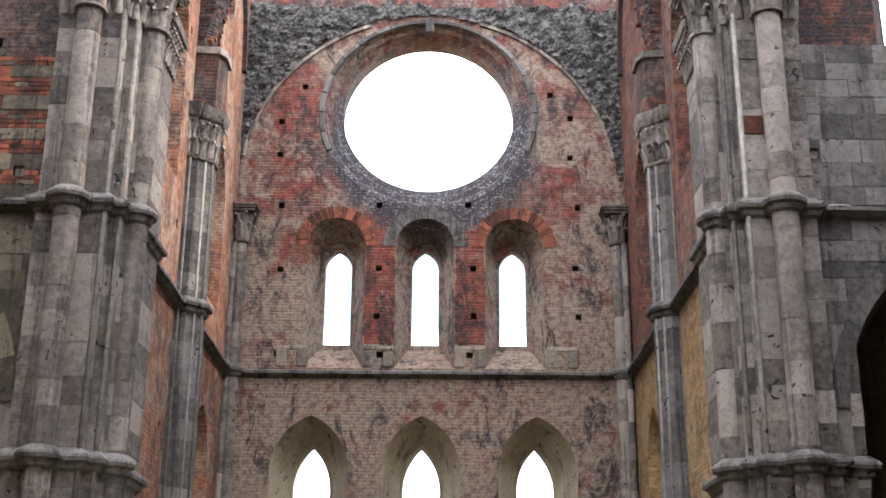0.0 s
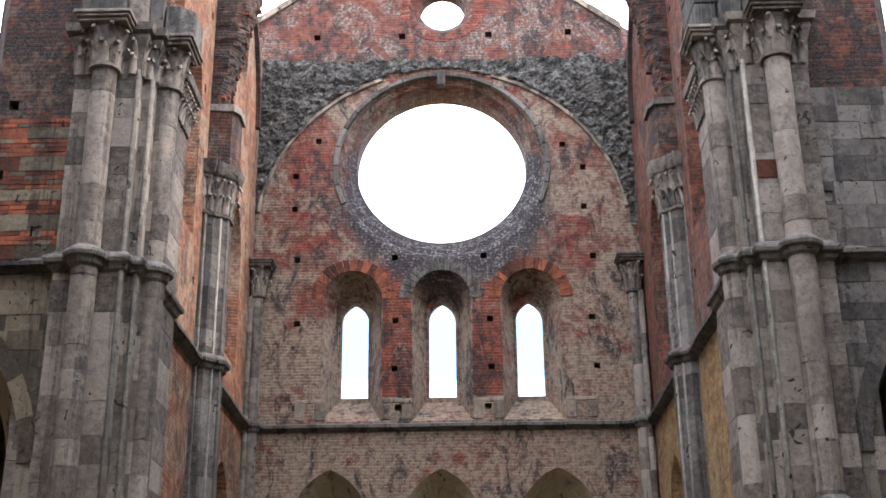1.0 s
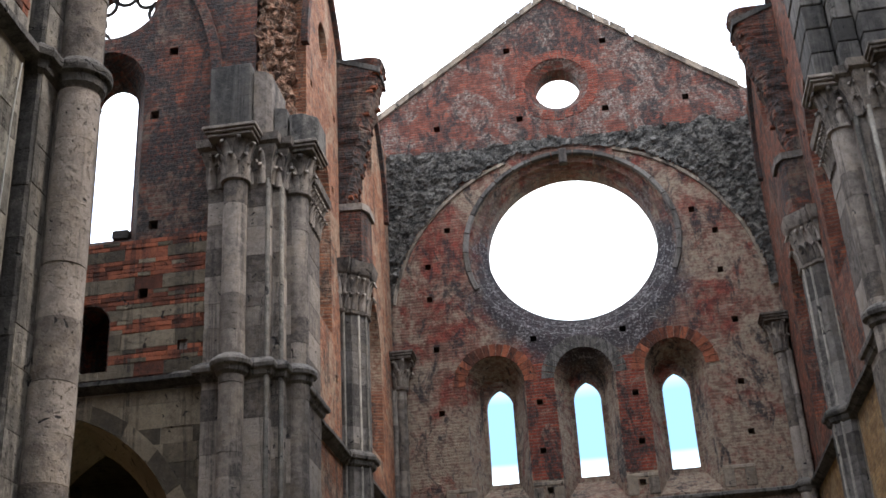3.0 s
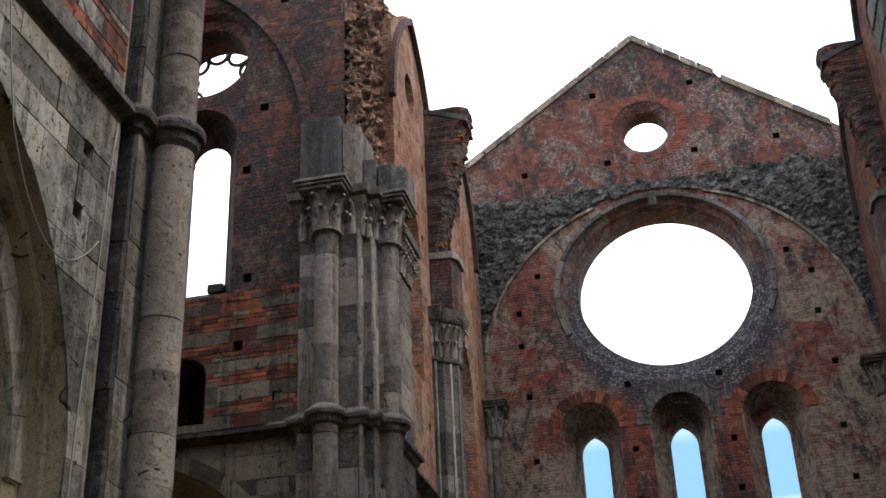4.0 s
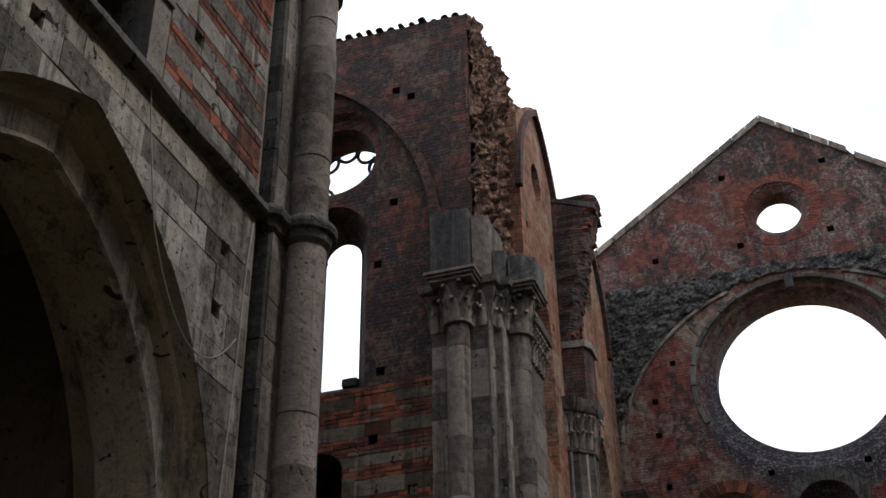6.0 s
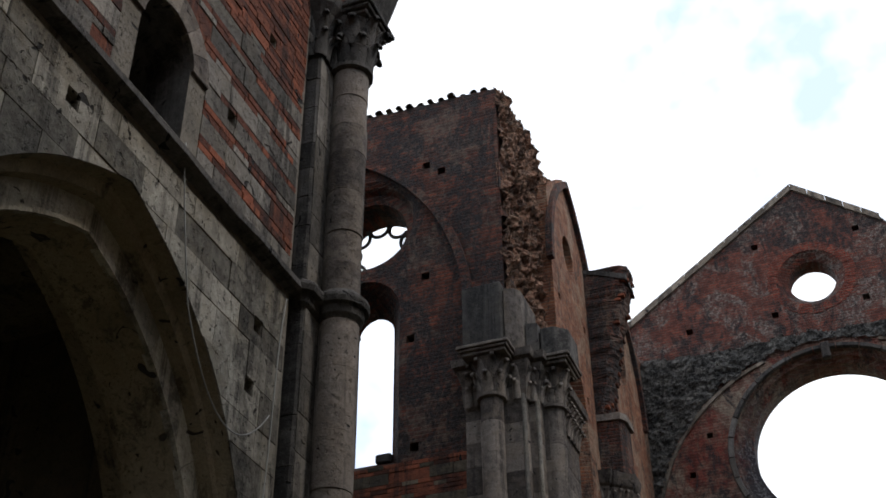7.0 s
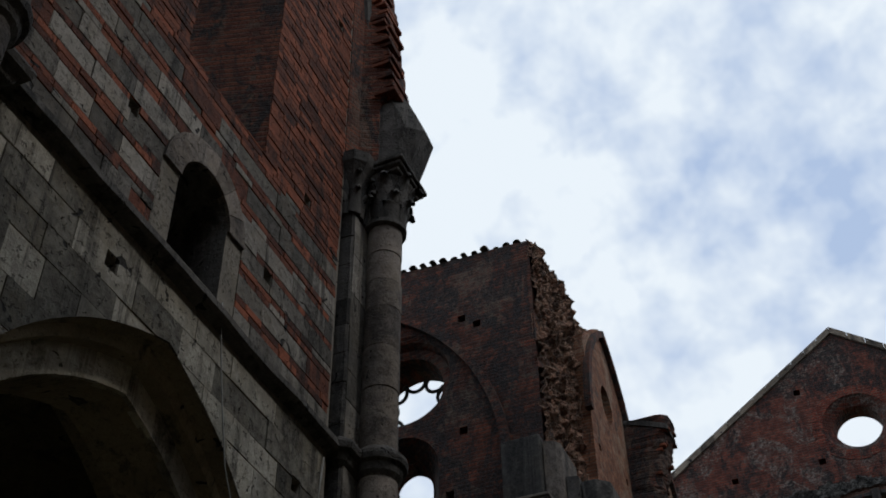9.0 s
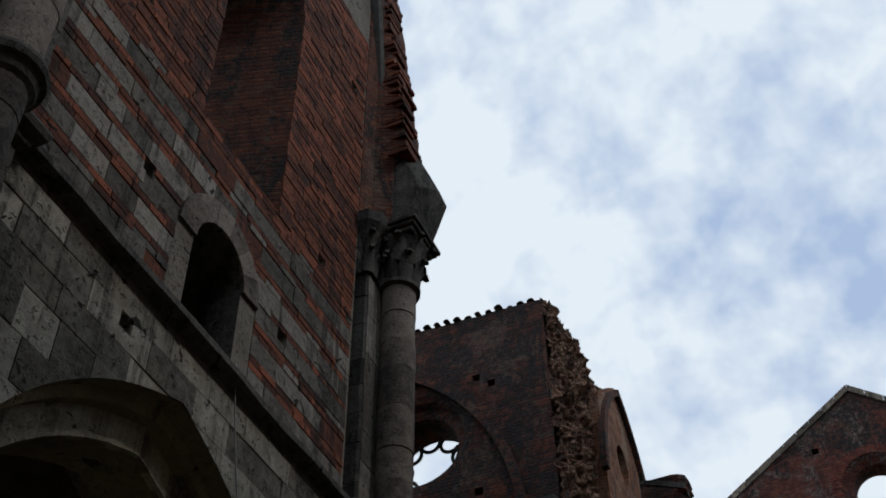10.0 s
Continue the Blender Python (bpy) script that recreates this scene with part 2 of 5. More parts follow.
M_CORE = rubble_material("pink_wall_core_rubble", (0.40, 0.235, 0.155), (0.25, 0.11, 0.065), (0.035, 0.02, 0.015))
M_BROWN = stone_material("brown_ashlar", (0.17, 0.14, 0.10), (0.06, 0.05, 0.037), (0.025, 0.022, 0.019), dark_at=0.60, vary=0.3)
M_BROWNI = stone_material("brown_ashlar_joined", (0.17, 0.14, 0.10), (0.06, 0.05, 0.037), (0.025, 0.022, 0.019), "island", 0.60)
M_SLATE = stone_material("dark_grey_ashlar", (0.175, 0.16, 0.148), (0.05, 0.045, 0.042), (0.016, 0.015, 0.015), dark_at=0.57, vary=0.16)
M_SLATEI = stone_material("dark_grey_ashlar_joined", (0.175, 0.16, 0.148), (0.05, 0.045, 0.042), (0.016, 0.015, 0.015), "island", 0.57, vary=0.16)
M_PALE = stone_material("pale_stripe_stone", (0.275, 0.252, 0.22), (0.085, 0.078, 0.068), (0.02, 0.018, 0.017), dark_at=0.58)
M_PALEI = stone_material("pale_stripe_stone_joined", (0.275, 0.252, 0.22), (0.085, 0.078, 0.068), (0.02, 0.018, 0.017), "island", 0.58)
M_TAN = stone_material("tan_plaster", (0.34, 0.28, 0.19), (0.22, 0.175, 0.115), (0.05, 0.042, 0.034), dark_at=0.61, vary=0.0)
# pale loose stone; on the near arch, sunlight is put into this colour
M_LIME = stone_material("pale_and_sunlit_limestone", (0.52, 0.475, 0.385), (0.26, 0.235, 0.185), (0.06, 0.052, 0.044), dark_at=0.57, vary=0.12)
M_JOINT = stone_material("mortar_bed", (0.19, 0.17, 0.14), (0.10, 0.09, 0.075), (0.03, 0.027, 0.024))
# for the added boxes that darken the openings behind the arches
M_PLASTER = stone_material("added_room_plaster", (0.20, 0.16, 0.10), (0.13, 0.105, 0.07), (0.04, 0.035, 0.03))
k_ = Mat("grass")
M_GRASS = k_.done(k_.mix(k_.ramp(k_.noise(0.6, 7, 0.7), 0.44, 0.56), k_.mix(k_.ramp(k_.noise(9, 6), 0.35, 0.65), (0.17, 0.135, 0.09), (0.26, 0.21, 0.15)), (0.075, 0.085, 0.035)), k_.noise(60, 3), 0.03)
k_ = Mat("white_cable", 0.5)
M_WIRE = k_.done(k_.mix(k_.noise(20), (0.36, 0.36, 0.34), (0.20, 0.20, 0.19)))


# ---- builders ----
def link_mesh(name, bm, mat, parent=None, label="", smooth=False):
    me = bpy.data.meshes.new(name)
    bm.to_mesh(me)
    bm.free()
    for m in (mat if isinstance(mat, (list, tuple)) else [mat]):
        me.materials.append(m)
    if smooth:
        me.shade_smooth()
    ob = new(name, me)
    if parent is not None:
        ob.parent = parent
    if label:
        tagged(ob, label)
    return ob


def part(name, bm, mat, parent, label="", smooth=False):
    return link_mesh(name, bm, mat, parent, label, smooth)


def empty(name, label, category, group="", kind="", at=(0, 0, 0)):
    ob = new(name)
    ob.empty_display_size = 0.2
    ob.location = at
    return tagged(ob, label, category, group, kind)


def structure(ob, label, category):
    return tagged(ob, label, category, kind="structure")


def map_east(y0):
    return lambda u, v, w: (u, y0 + w, v)


def map_left(x0):
    return lambda u, v, w: (x0 - w, u, v)


def map_right(x0):
    return lambda u, v, w: (x0 + w, u, v)


def ellipse(cx, cz, rx, rz=None, n=48):
    rz = rz or rx
    return [(cx + rx * math.cos(2 * math.pi * i / n), cz + rz * math.sin(2 * math.pi * i / n)) for i in range(n)]


def arch(cx, zb, half, zs, rise, n=10, point=None):
    """The loop of an arched opening: straight sides from zb to zs, then two arcs that meet at zs + rise (round when rise equals half)."""
    big = max((half * half + rise * rise) / (2 * half), half)
    c = big - half
    top = math.atan2(rise, c)
    right = [(cx - c + big * math.cos(top * i / n), zs + big * math.sin(top * i / n)) for i in range(n + 1)]
    left = [(2 * cx - x, z) for x, z in right[::-1][1:]]
    return [(cx + half, zb)] + right + left + [(cx - half, zb)]


def inside(p, loop):
    x, y, hit = p[0], p[1], False
    for (x1, y1), (x2, y2) in zip(loop, loop[1:] + loop[:1]):
        if (y1 > y) != (y2 > y) and x < (x2 - x1) * (y - y1) / (y2 - y1) + x1:
            hit = not hit
    return hit


def filled(outline, holes):
    """Triangles that fill the outline but for the holes, in 2D."""
    from mathutils.geometry import delaunay_2d_cdt
    pts, edges = [], []
    for loop in [outline, *holes]:
        s = len(pts)
        pts += [Vector(p) for p in loop]
        edges += [(s + i, s + (i + 1) % len(loop)) for i in range(len(loop))]
    vs, _, fs, *_ = delaunay_2d_cdt(pts, edges, [], 0, 1e-5)
    keep = []
    for f in fs:
        c = sum((vs[i] for i in f), Vector((0, 0))) / len(f)
        if inside(c, outline) and not any(inside(c, h) for h in holes):
            keep.append(f)
    return vs, keep


def slab(bm, fmap, outline, holes, thick, front=0.0, mat=0, reveal_mat=None):
    """A wall from depth front to thick. holes: lists of (loop, depth) stations from front to back."""
    fronts, backs = [h[0][0] for h in holes], [h[-1][0] for h in holes]
    for w, loops in ((front, fronts), (thick, backs)):
        vs, fs = filled(outline, loops)
        bv = [bm.verts.new(fmap(v.x, v.y, w)) for v in vs]
        for f in fs:
            try:
                bm.faces.new([bv[i] for i in f]).material_index = mat
            except ValueError:
                pass
    rings = [[(outline, front), (outline, thick)]] + [[(lp, d) for lp, d in h] for h in holes]
    for j, ring in enumerate(rings):
        rows = [[bm.verts.new(fmap(u, v, d)) for u, v in lp] for lp, d in ring]
        for a, b in zip(rows, rows[1:]):
            for i in range(len(a)):
                i2 = (i + 1) % len(a)
                f = bm.faces.new((a[i], a[i2], b[i2], b[i]))
                f.material_index = mat if j == 0 or reveal_mat is None else reveal_mat
    bmesh.ops.remove_doubles(bm, verts=bm.verts, dist=1e-4)
    bmesh.ops.recalc_face_normals(bm, faces=bm.faces)


def prism(bm, plan, z0, z1, flare=0.0):
    """An upright prism over a plan; flare widens its top away from the plan's middle."""
    cx, cy = sum(p[0] for p in plan) / len(plan), sum(p[1] for p in plan) / len(plan)
    lo = [bm.verts.new((x, y, z0)) for x, y in plan]
    hi = [bm.verts.new((cx + (x - cx) * (1 + flare), cy + (y - cy) * (1 + flare), z1)) for x, y in plan]
    bm.faces.new(lo[::-1])
    bm.faces.new(hi)
    for i in range(len(plan)):
        j = (i + 1) % len(plan)
        bm.faces.new((lo[i], lo[j], hi[j], hi[i]))
    bmesh.ops.recalc_face_normals(bm, faces=bm.faces)


def lathe(bm, cx, cy, profile, n=20):
    rows = [[bm.verts.new((cx + r * math.cos(2 * math.pi * i / n), cy + r * math.sin(2 * math.pi * i / n), z)) for i in range(n)] for r, z in profile]
    for a, b in zip(rows, rows[1:]):
        for i in range(n):
            j = (i + 1) % n
            bm.faces.new((a[i], a[j], b[j], b[i]))
    bm.faces.new(rows[0][::-1])
    bm.faces.new(rows[-1])


def block(bm, lo, hi, bev=0.012):
    """A box with chamfered edges."""
    made = bmesh.ops.create_cube(bm, size=1.0)["verts"]
    for v in made:
        v.co = Vector([lo[i] + (v.co[i] + 0.5) * (hi[i] - lo[i]) for i in range(3)])
    if bev:
        es = list({e for v in made for e in v.link_edges})
        bmesh.ops.bevel(bm, geom=es, offset=bev, segments=1, affect="EDGES")


def rough(bm, amount, scale, along=None):
    """Pushes vertices about by noise, as broken masonry is."""
    for v in bm.verts:
        d = noise.noise_vector(v.co * scale) * amount + noise.noise_vector(v.co * scale * 3.1) * amount * 0.5
        v.co += Vector((d.x * along[0], d.y * along[1], d.z * along[2])) if along else d


def grid_panel(bm, fmap, u0, u1, v0, v1, step, keep, w0, amount, seed=0.0):
    """A rough broken face: a grid in u, v whose depth varies; keep(u, v) says where it stands."""
    nu, nv = max(2, int((u1 - u0) / step)), max(2, int((v1 - v0) / step))
    vs = {}
    for i in range(nu + 1):
        for j in range(nv + 1):
            u, v = u0 + (u1 - u0) * i / nu, v0 + (v1 - v0) * j / nv
            p = Vector((u * 2.3, v * 3.0, seed))
            d = max(0.0, 0.35 + noise.noise(p) * 0.6 + noise.noise(p * 2.7) * 0.5 + noise.noise(p * 5.9) * 0.4)
            vs[i, j] = (u + 0.4 * step * noise.noise(p * 7), v + 0.4 * step * noise.noise(p * 8 + Vector((5, 0, 0))), w0 - amount * d)
    bvs = {}
    for i in range(nu):
        for j in range(nv):
            q = [(i, j), (i + 1, j), (i + 1, j + 1), (i, j + 1)]
            c = [sum(vs[k][a] for k in q) / 4 for a in (0, 1)]
            if keep(*c):
                for k in q:
                    if k not in bvs:
                        bvs[k] = bm.verts.new(fmap(*vs[k]))
                bm.faces.new([bvs[k] for k in q])


def moulding(bm, fmap, u0, u1, z, h=0.20, out=0.18):
    """A string course: sloping top, flat edge and hollow below, along a wall."""
    prof = [(0.0, z), (-out, z - 0.05), (-out, z - 0.11), (-out * 0.75, z - 0.13), (-out * 0.5, z - h * 0.85), (0.0, z - h)]
    n = max(2, int((u1 - u0) / 0.4))
    rows = []
    for i in range(n + 1):
        u = u0 + (u1 - u0) * i / n
        rows.append([bm.verts.new(fmap(u, v + 0.012 * noise.noise(Vector((u * 3, v, 0))), w * (1 + 0.12 * noise.noise(Vector((u * 2.2, 7, v)))))) for w, v in prof])
    for a, b in zip(rows, rows[1:]):
        for i in range(len(prof) - 1):
            bm.faces.new((a[i], a[i + 1], b[i + 1], b[i]))
    bm.faces.new(rows[0])
    bm.faces.new(rows[-1][::-1])
    bmesh.ops.recalc_face_normals(bm, faces=bm.faces)


STRING = 7.75


# ---- ground ----
bm = bmesh.new()
bmesh.ops.create_grid(bm, x_segments=40, y_segments=40, size=400)
for v in bm.verts:
    v.co.z = 0.25 * noise.noise(v.co * 0.02) if max(abs(v.co.x), abs(v.co.y)) > 45 else 0.0
structure(link_mesh("ground", bm, M_GRASS), "trodden earth and sparse grass floor of the roofless church", "ground")


def square(u, v, s):
    return [(u + s, v - s), (u + s, v + s), (u - s, v + s), (u - s, v - s)]


def ragged(points, step=0.35, amount=0.12, seed=0.0):
    """A broken skyline through the given points."""
    out = []
    for (a, b), (c, d) in zip(points, points[1:]):
        n = max(1, int(math.hypot(c - a, d - b) / step))
        for i in range(n):
            t = i / n
            out.append((a + (c - a) * t, b + (d - b) * t + (amount * noise.noise(Vector((a + (c - a) * t, seed, 0)) * 2.3) if i else 0)))
    return out + [points[-1]]


def slab_with_sockets(bm, fmap, outline, holes, sockets, thick, reveal=None):
    """slab() with blind square sockets (centre along, centre up, half size) in its face."""
    loops = [square(*s[:3]) if len(s) < 4 else s[3] for s in sockets]
    fronts, backs = [h[0][0] for h in holes] + loops, [h[-1][0] for h in holes]
    for w, cut in ((0.0, fronts), (thick, backs)):
        vs, fs = filled(outline, cut)
        bv = [bm.verts.new(fmap(v.x, v.y, w)) for v in vs]
        for f in fs:
            bm.faces.new([bv[i] for i in f])
    rings = [[(outline, 0.0), (outline, thick)]] + holes + [[(lp, 0.0), (lp, 0.35 if len(lp) == 4 else 0.7)] for lp in loops]
    for j, ring in enumerate(rings):
        rows = [[bm.verts.new(fmap(u, v, d)) for u, v in lp] for lp, d in ring]
        for a, b in zip(rows, rows[1:]):
            for i in range(len(a)):
                i2 = (i + 1) % len(a)
                f = bm.faces.new((a[i], a[i2], b[i2], b[i]))
                if reveal and j - 1 in reveal:
                    f.material_index = reveal[j - 1]
        if j > len(holes):
            bm.faces.new(rows[-1])
    bmesh.ops.remove_doubles(bm, verts=bm.verts, dist=1e-4)
    bmesh.ops.recalc_face_normals(bm, faces=bm.faces)


# ---- the end wall of the chancel ----
E_MAP = map_east(26.0)
LANCETS = (-2.10, -0.09, 1.92)
LOWER = (-2.52, -0.13, 2.36)
holes = [[(ellipse(-0.06, 13.94, 2.50, 2.40, n=64), 0.0), (ellipse(-0.06, 13.96, 2.40, 2.32, n=64), 0.05), (ellipse(-0.06, 13.98, 2.36, 2.28, n=64), 0.14),
          (ellipse(-0.06, 14.02, 2.20, 2.16, n=64), 0.20), (ellipse(-0.06, 14.04, 2.16, 2.12, n=64), 0.32), (ellipse(-0.06, 14.10, 2.03, 1.98, n=64), 0.42), (ellipse(-0.06, 14.10, 2.03, 1.98, n=64), 1.0)]]
for cx in LANCETS:
    holes.append([(arch(cx, 7.80, 0.66, 10.62, 0.68), 0.0), (arch(cx, 8.40, 0.38, 10.50, 0.45), 0.78), (arch(cx, 8.52, 0.305, 10.32, 0.45), 0.80), (arch(cx, 8.52, 0.305, 10.32, 0.45), 1.0)])
for cx in LOWER:
    holes.append([(arch(cx, 2.1, 0.84, 5.55, 1.2), 0.0), (arch(cx, 2.6, 0.46, 5.3, 0.95), 0.75), (arch(cx, 2.6, 0.40, 5.25, 0.92), 0.77), (arch(cx, 2.6, 0.40, 5.25, 0.92), 1.0)])
E_SOCKETS = [(-2.98, 14.6), (-3.49, 13.69), (-3.49, 12.85), (-3.39, 11.58), (-3.34, 10.05), (-3.32, 8.11), (-1.15, 11.61), (0.88, 11.63),
             (-1.13, 10.09), (-1.15, 8.98), (-1.07, 8.1), (0.91, 8.1), (1.0, 8.99), (0.99, 10.1), (2.81, 14.42), (3.27, 13.82), (3.24, 12.82),
             (3.38, 11.58), (3.29, 10.12), (3.33, 8.98), (3.17, 8.13)]
bm = bmesh.new()
slab_with_sockets(bm, E_MAP, [(-5.6, 0.0), (5.6, 0.0), (5.6, 16.6), (-5.6, 16.6)], holes, [(u, v, 0.07) for u, v in E_SOCKETS], 1.0, {4: 1, 5: 1, 6: 1})
end_wall = structure(link_mesh("wall_east", bm, [M_EAST, M_TAN]), "weathered brick end wall with round window and two rows of lancets", "wall")

# gable, set on the end wall
G_SOCKETS = [(-1.18, 19.52), (0.01, 19.31), (1.27, 19.46), (-1.0, 17.46), (-3.09, 17.46), (1.13, 17.47), (3.09, 17.51)]
bm = bmesh.new()
top = ragged([(5.6, 16.75), (3.8, 18.12), (2.78, 19.0), (2.0, 19.48), (1.88, 19.66), (1.44, 19.9), (-0.02, 21.15)], 0.3, 0.03) + ragged([(-0.02, 21.15), (-4.45, 18.12), (-5.6, 17.3)], 0.6, 0.02)[1:]
slab_with_sockets(bm, map_east(26.02), [(-5.6, 16.6), (5.6, 16.6)] + top, [[(ellipse(0.0, 18.33, 0.80, 0.78, 40), 0.0), (ellipse(0.0, 18.33, 0.56, 0.57, 40), 0.22), (ellipse(0.0, 18.33, 0.56, 0.57, 40), 0.72)]],
                  [(u, v, 0.08) for u, v in G_SOCKETS], 0.72)
gable = structure(link_mesh("wall_gable", bm, M_GABLE), "red brick gable with a small round opening", "wall")
bm = bmesh.new()
for a, b in (((-5.6, 17.3), (-0.02, 21.15)), ((2.05, 19.46), (4.4, 17.66)), ((-0.02, 21.15), (1.9, 19.64))):
    n = max(2, int(math.dist(a, b) / 0.45))
    for i in range(n):
        p, q = [(a[0] + (b[0] - a[0]) * t, a[1] + (b[1] - a[1]) * t) for t in (i / n, (i + 0.97) / n)]
        vs = [bm.verts.new((x, y, z + dz)) for (x, z) in (p, q) for y in (25.96, 26.78) for dz in (-0.14, 0.05)]
        for f in ((0, 1, 3, 2), (4, 6, 7, 5), (0, 4, 5, 1), (2, 3, 7, 6), (1, 5, 7, 3), (0, 2, 6, 4)):
            bm.faces.new([vs[j] for j in f])
bmesh.ops.recalc_face_normals(bm, faces=bm.faces)
part("coping", bm, M_STONEI, gable, "thin grey stone coping slabs")

bm = bmesh.new()
for i in range(26):
    a0, a1 = 2 * math.pi * (i + 0.05) / 26, 2 * math.pi * (i + 0.95) / 26
    r1 = 1.02 + 0.06 * random.random()
    vs = [bm.verts.new((0.0 + r * math.cos(a), 26.02 + w, 18.33 + r * 0.97 * math.sin(a))) for a in (a0, a1) for r in (0.80, r1) for w in (-0.015, 0.03)]
    for f in ((0, 1, 3, 2), (4, 6, 7, 5), (0, 4, 5, 1), (2, 3, 7, 6), (1, 5, 7, 3), (0, 2, 6, 4)):
        bm.faces.new([vs[j] for j in f])
bmesh.ops.recalc_face_normals(bm, faces=bm.faces)
part("brick_ring", bm, M_NICHE, gable, "bright red brick ring round the opening")

# broken springing of the vault on the end wall: rubble outside the wall arch
def over_arch(u, v):
    edge = (abs(u + 0.05) / 4.35) ** 2
    arch_top = 12.2 + 4.3 * math.sqrt(max(0.0, 1 - edge))
    n = 0.18 * noise.noise(Vector((u * 2, v * 2, 3)))
    return v > arch_top + n and (u + 0.06) ** 2 + (v - 13.94) ** 2 > 2.56 ** 2 and v < 16.75 + 0.25 * noise.noise(Vector((u * 1.6, 0, 1)))


bm = bmesh.new()
grid_panel(bm, E_MAP, -4.5, 4.5, 12.3, 17.0, 0.055, over_arch, -0.03, 0.13)
part("vault_remains", bm, M_RUBBLE, end_wall, "dark grey rubble of the fallen vault", smooth=False)
bm = bmesh.new()
pts = [(-0.05 + 4.28 * math.cos(a), 12.2 + 4.22 * math.sin(a)) for a in [radians(8 + 164 * i / 60) for i in range(61)]]
for p, q in zip(pts, pts[1:]):
    if (p[0] + 0.06) ** 2 + (p[1] - 13.94) ** 2 < 2.62 ** 2:
        continue
    vs = [E_MAP(-0.05 + (x + 0.05) * s, 12.2 + (z - 12.2) * s, w) for (x, z) in (p, q) for s in (1.0, 1.018) for w in (0.02, -0.06)]
    vs = [bm.verts.new(v) for v in vs]
    for f in ((0, 1, 3, 2), (4, 6, 7, 5), (0, 4, 5, 1), (2, 3, 7, 6), (1, 5, 7, 3), (0, 2, 6, 4)):
        bm.faces.new([vs[j] for j in f])
bmesh.ops.recalc_face_normals(bm, faces=bm.faces)
part("wall_arch", bm, M_STONEI, end_wall, "thin grey stone wall rib")

# round window: ring of dressed stones
bm = bmesh.new()
N = 30
for i in range(N):
    if not -0.35 < math.sin(2 * math.pi * (i + 0.5) / N):
        continue
    a0, a1 = 2 * math.pi * (i + 0.03) / N, 2 * math.pi * (i + 0.97) / N
    prof = [(1.03, 0.0), (1.02, -0.05), (0.985, -0.06), (0.975, -0.02), (0.975, 0.05)]
    rows = [[bm.verts.new(E_MAP(-0.06 + 2.5 * r * math.cos(a), 13.94 + 2.4 * r * math.sin(a), w)) for r, w in prof] for a in (a0, (a0 + a1) / 2, a1)]
    for a, b in zip(rows, rows[1:]):
        for j in range(len(prof) - 1):
            bm.faces.new((a[j], a[j + 1], b[j + 1], b[j]))
    bm.faces.new(rows[0]); bm.faces.new(rows[-1][::-1])
bmesh.ops.recalc_face_normals(bm, faces=bm.faces)
part("round_window_moulding", bm, M_SLATEI, end_wall, "moulded stone ring, grey with lichen")
for cx in LANCETS:
    # red relieving arch of brick voussoirs over each niche
    bm = bmesh.new()
    for i in range(17):
        a0, a1 = math.pi * (i + 0.06) / 17, math.pi * (i + 0.94) / 17
        vs = [bm.verts.new(E_MAP(cx + r * math.cos(a), 10.62 + r * math.sin(a), w)) for a in (a0, a1) for r in (0.67, 0.67 + 0.27 + 0.03 * random.random()) for w in (-0.02, 0.03)]
        for f in ((0, 1, 3, 2), (4, 6, 7, 5), (0, 4, 5, 1), (2, 3, 7, 6), (1, 5, 7, 3), (0, 2, 6, 4)):
            bm.faces.new([vs[j] for j in f])
    bmesh.ops.recalc_face_normals(bm, faces=bm.faces)
    part("relieving_arch", bm, M_REDI if abs(cx) > 0.5 else M_DARKSTONE, end_wall, "red brick voussoirs" if abs(cx) > 0.5 else "grey weathered voussoirs")
for u0, u1 in ((-1.42, -0.77), (0.60, 1.24)):
    bm = bmesh.new()
    slab(bm, E_MAP, [(u0, 8.34), (u1, 8.34), (u1 + 0.02, 9.2), (u1 - 0.01, 10.62), (u1 - 0.12, 11.0), (u0 + 0.12, 11.0), (u0 + 0.01, 10.62), (u0 - 0.02, 9.2)],
         [[(square(u, v, 0.07), -0.006), (square(u, v, 0.07), 0.02)] for u, v in E_SOCKETS if u0 < u < u1 and 8.5 < v < 10.9], 0.02, -0.006)
    part("brick_panel", bm, M_NICHE, end_wall, "deep red brickwork between two lancets")
for cx in (-3.0, -1.1, 0.92, 2.95):
    bm = bmesh.new()
    for s in (-1, 1):
        block(bm, (cx + (0.11 if s > 0 else -0.34), 25.975, 7.82), (cx + (0.34 if s > 0 else -0.11), 26.1, 8.22 - 0.06 * random.random()), 0.02)
    block(bm, (cx - 0.34, 25.98, 8.2), (cx + 0.34, 26.1, 8.30), 0.02)
    part("socket_stone", bm, M_STONEI, end_wall, "pale stone blocks round a beam socket")
bm = bmesh.new()
block(bm, (-0.14, 25.86, 16.0), (0.06, 26.06, 16.42), 0.03)
part("bracket", bm, M_STONE, end_wall, "small worn stone bracket")
bm = bmesh.new()
moulding(bm, E_MAP, -4.4, 4.4, STRING, 0.18, 0.16)
part("string_course", bm, M_DARKSTONE, end_wall, "dark weathered stone string course")


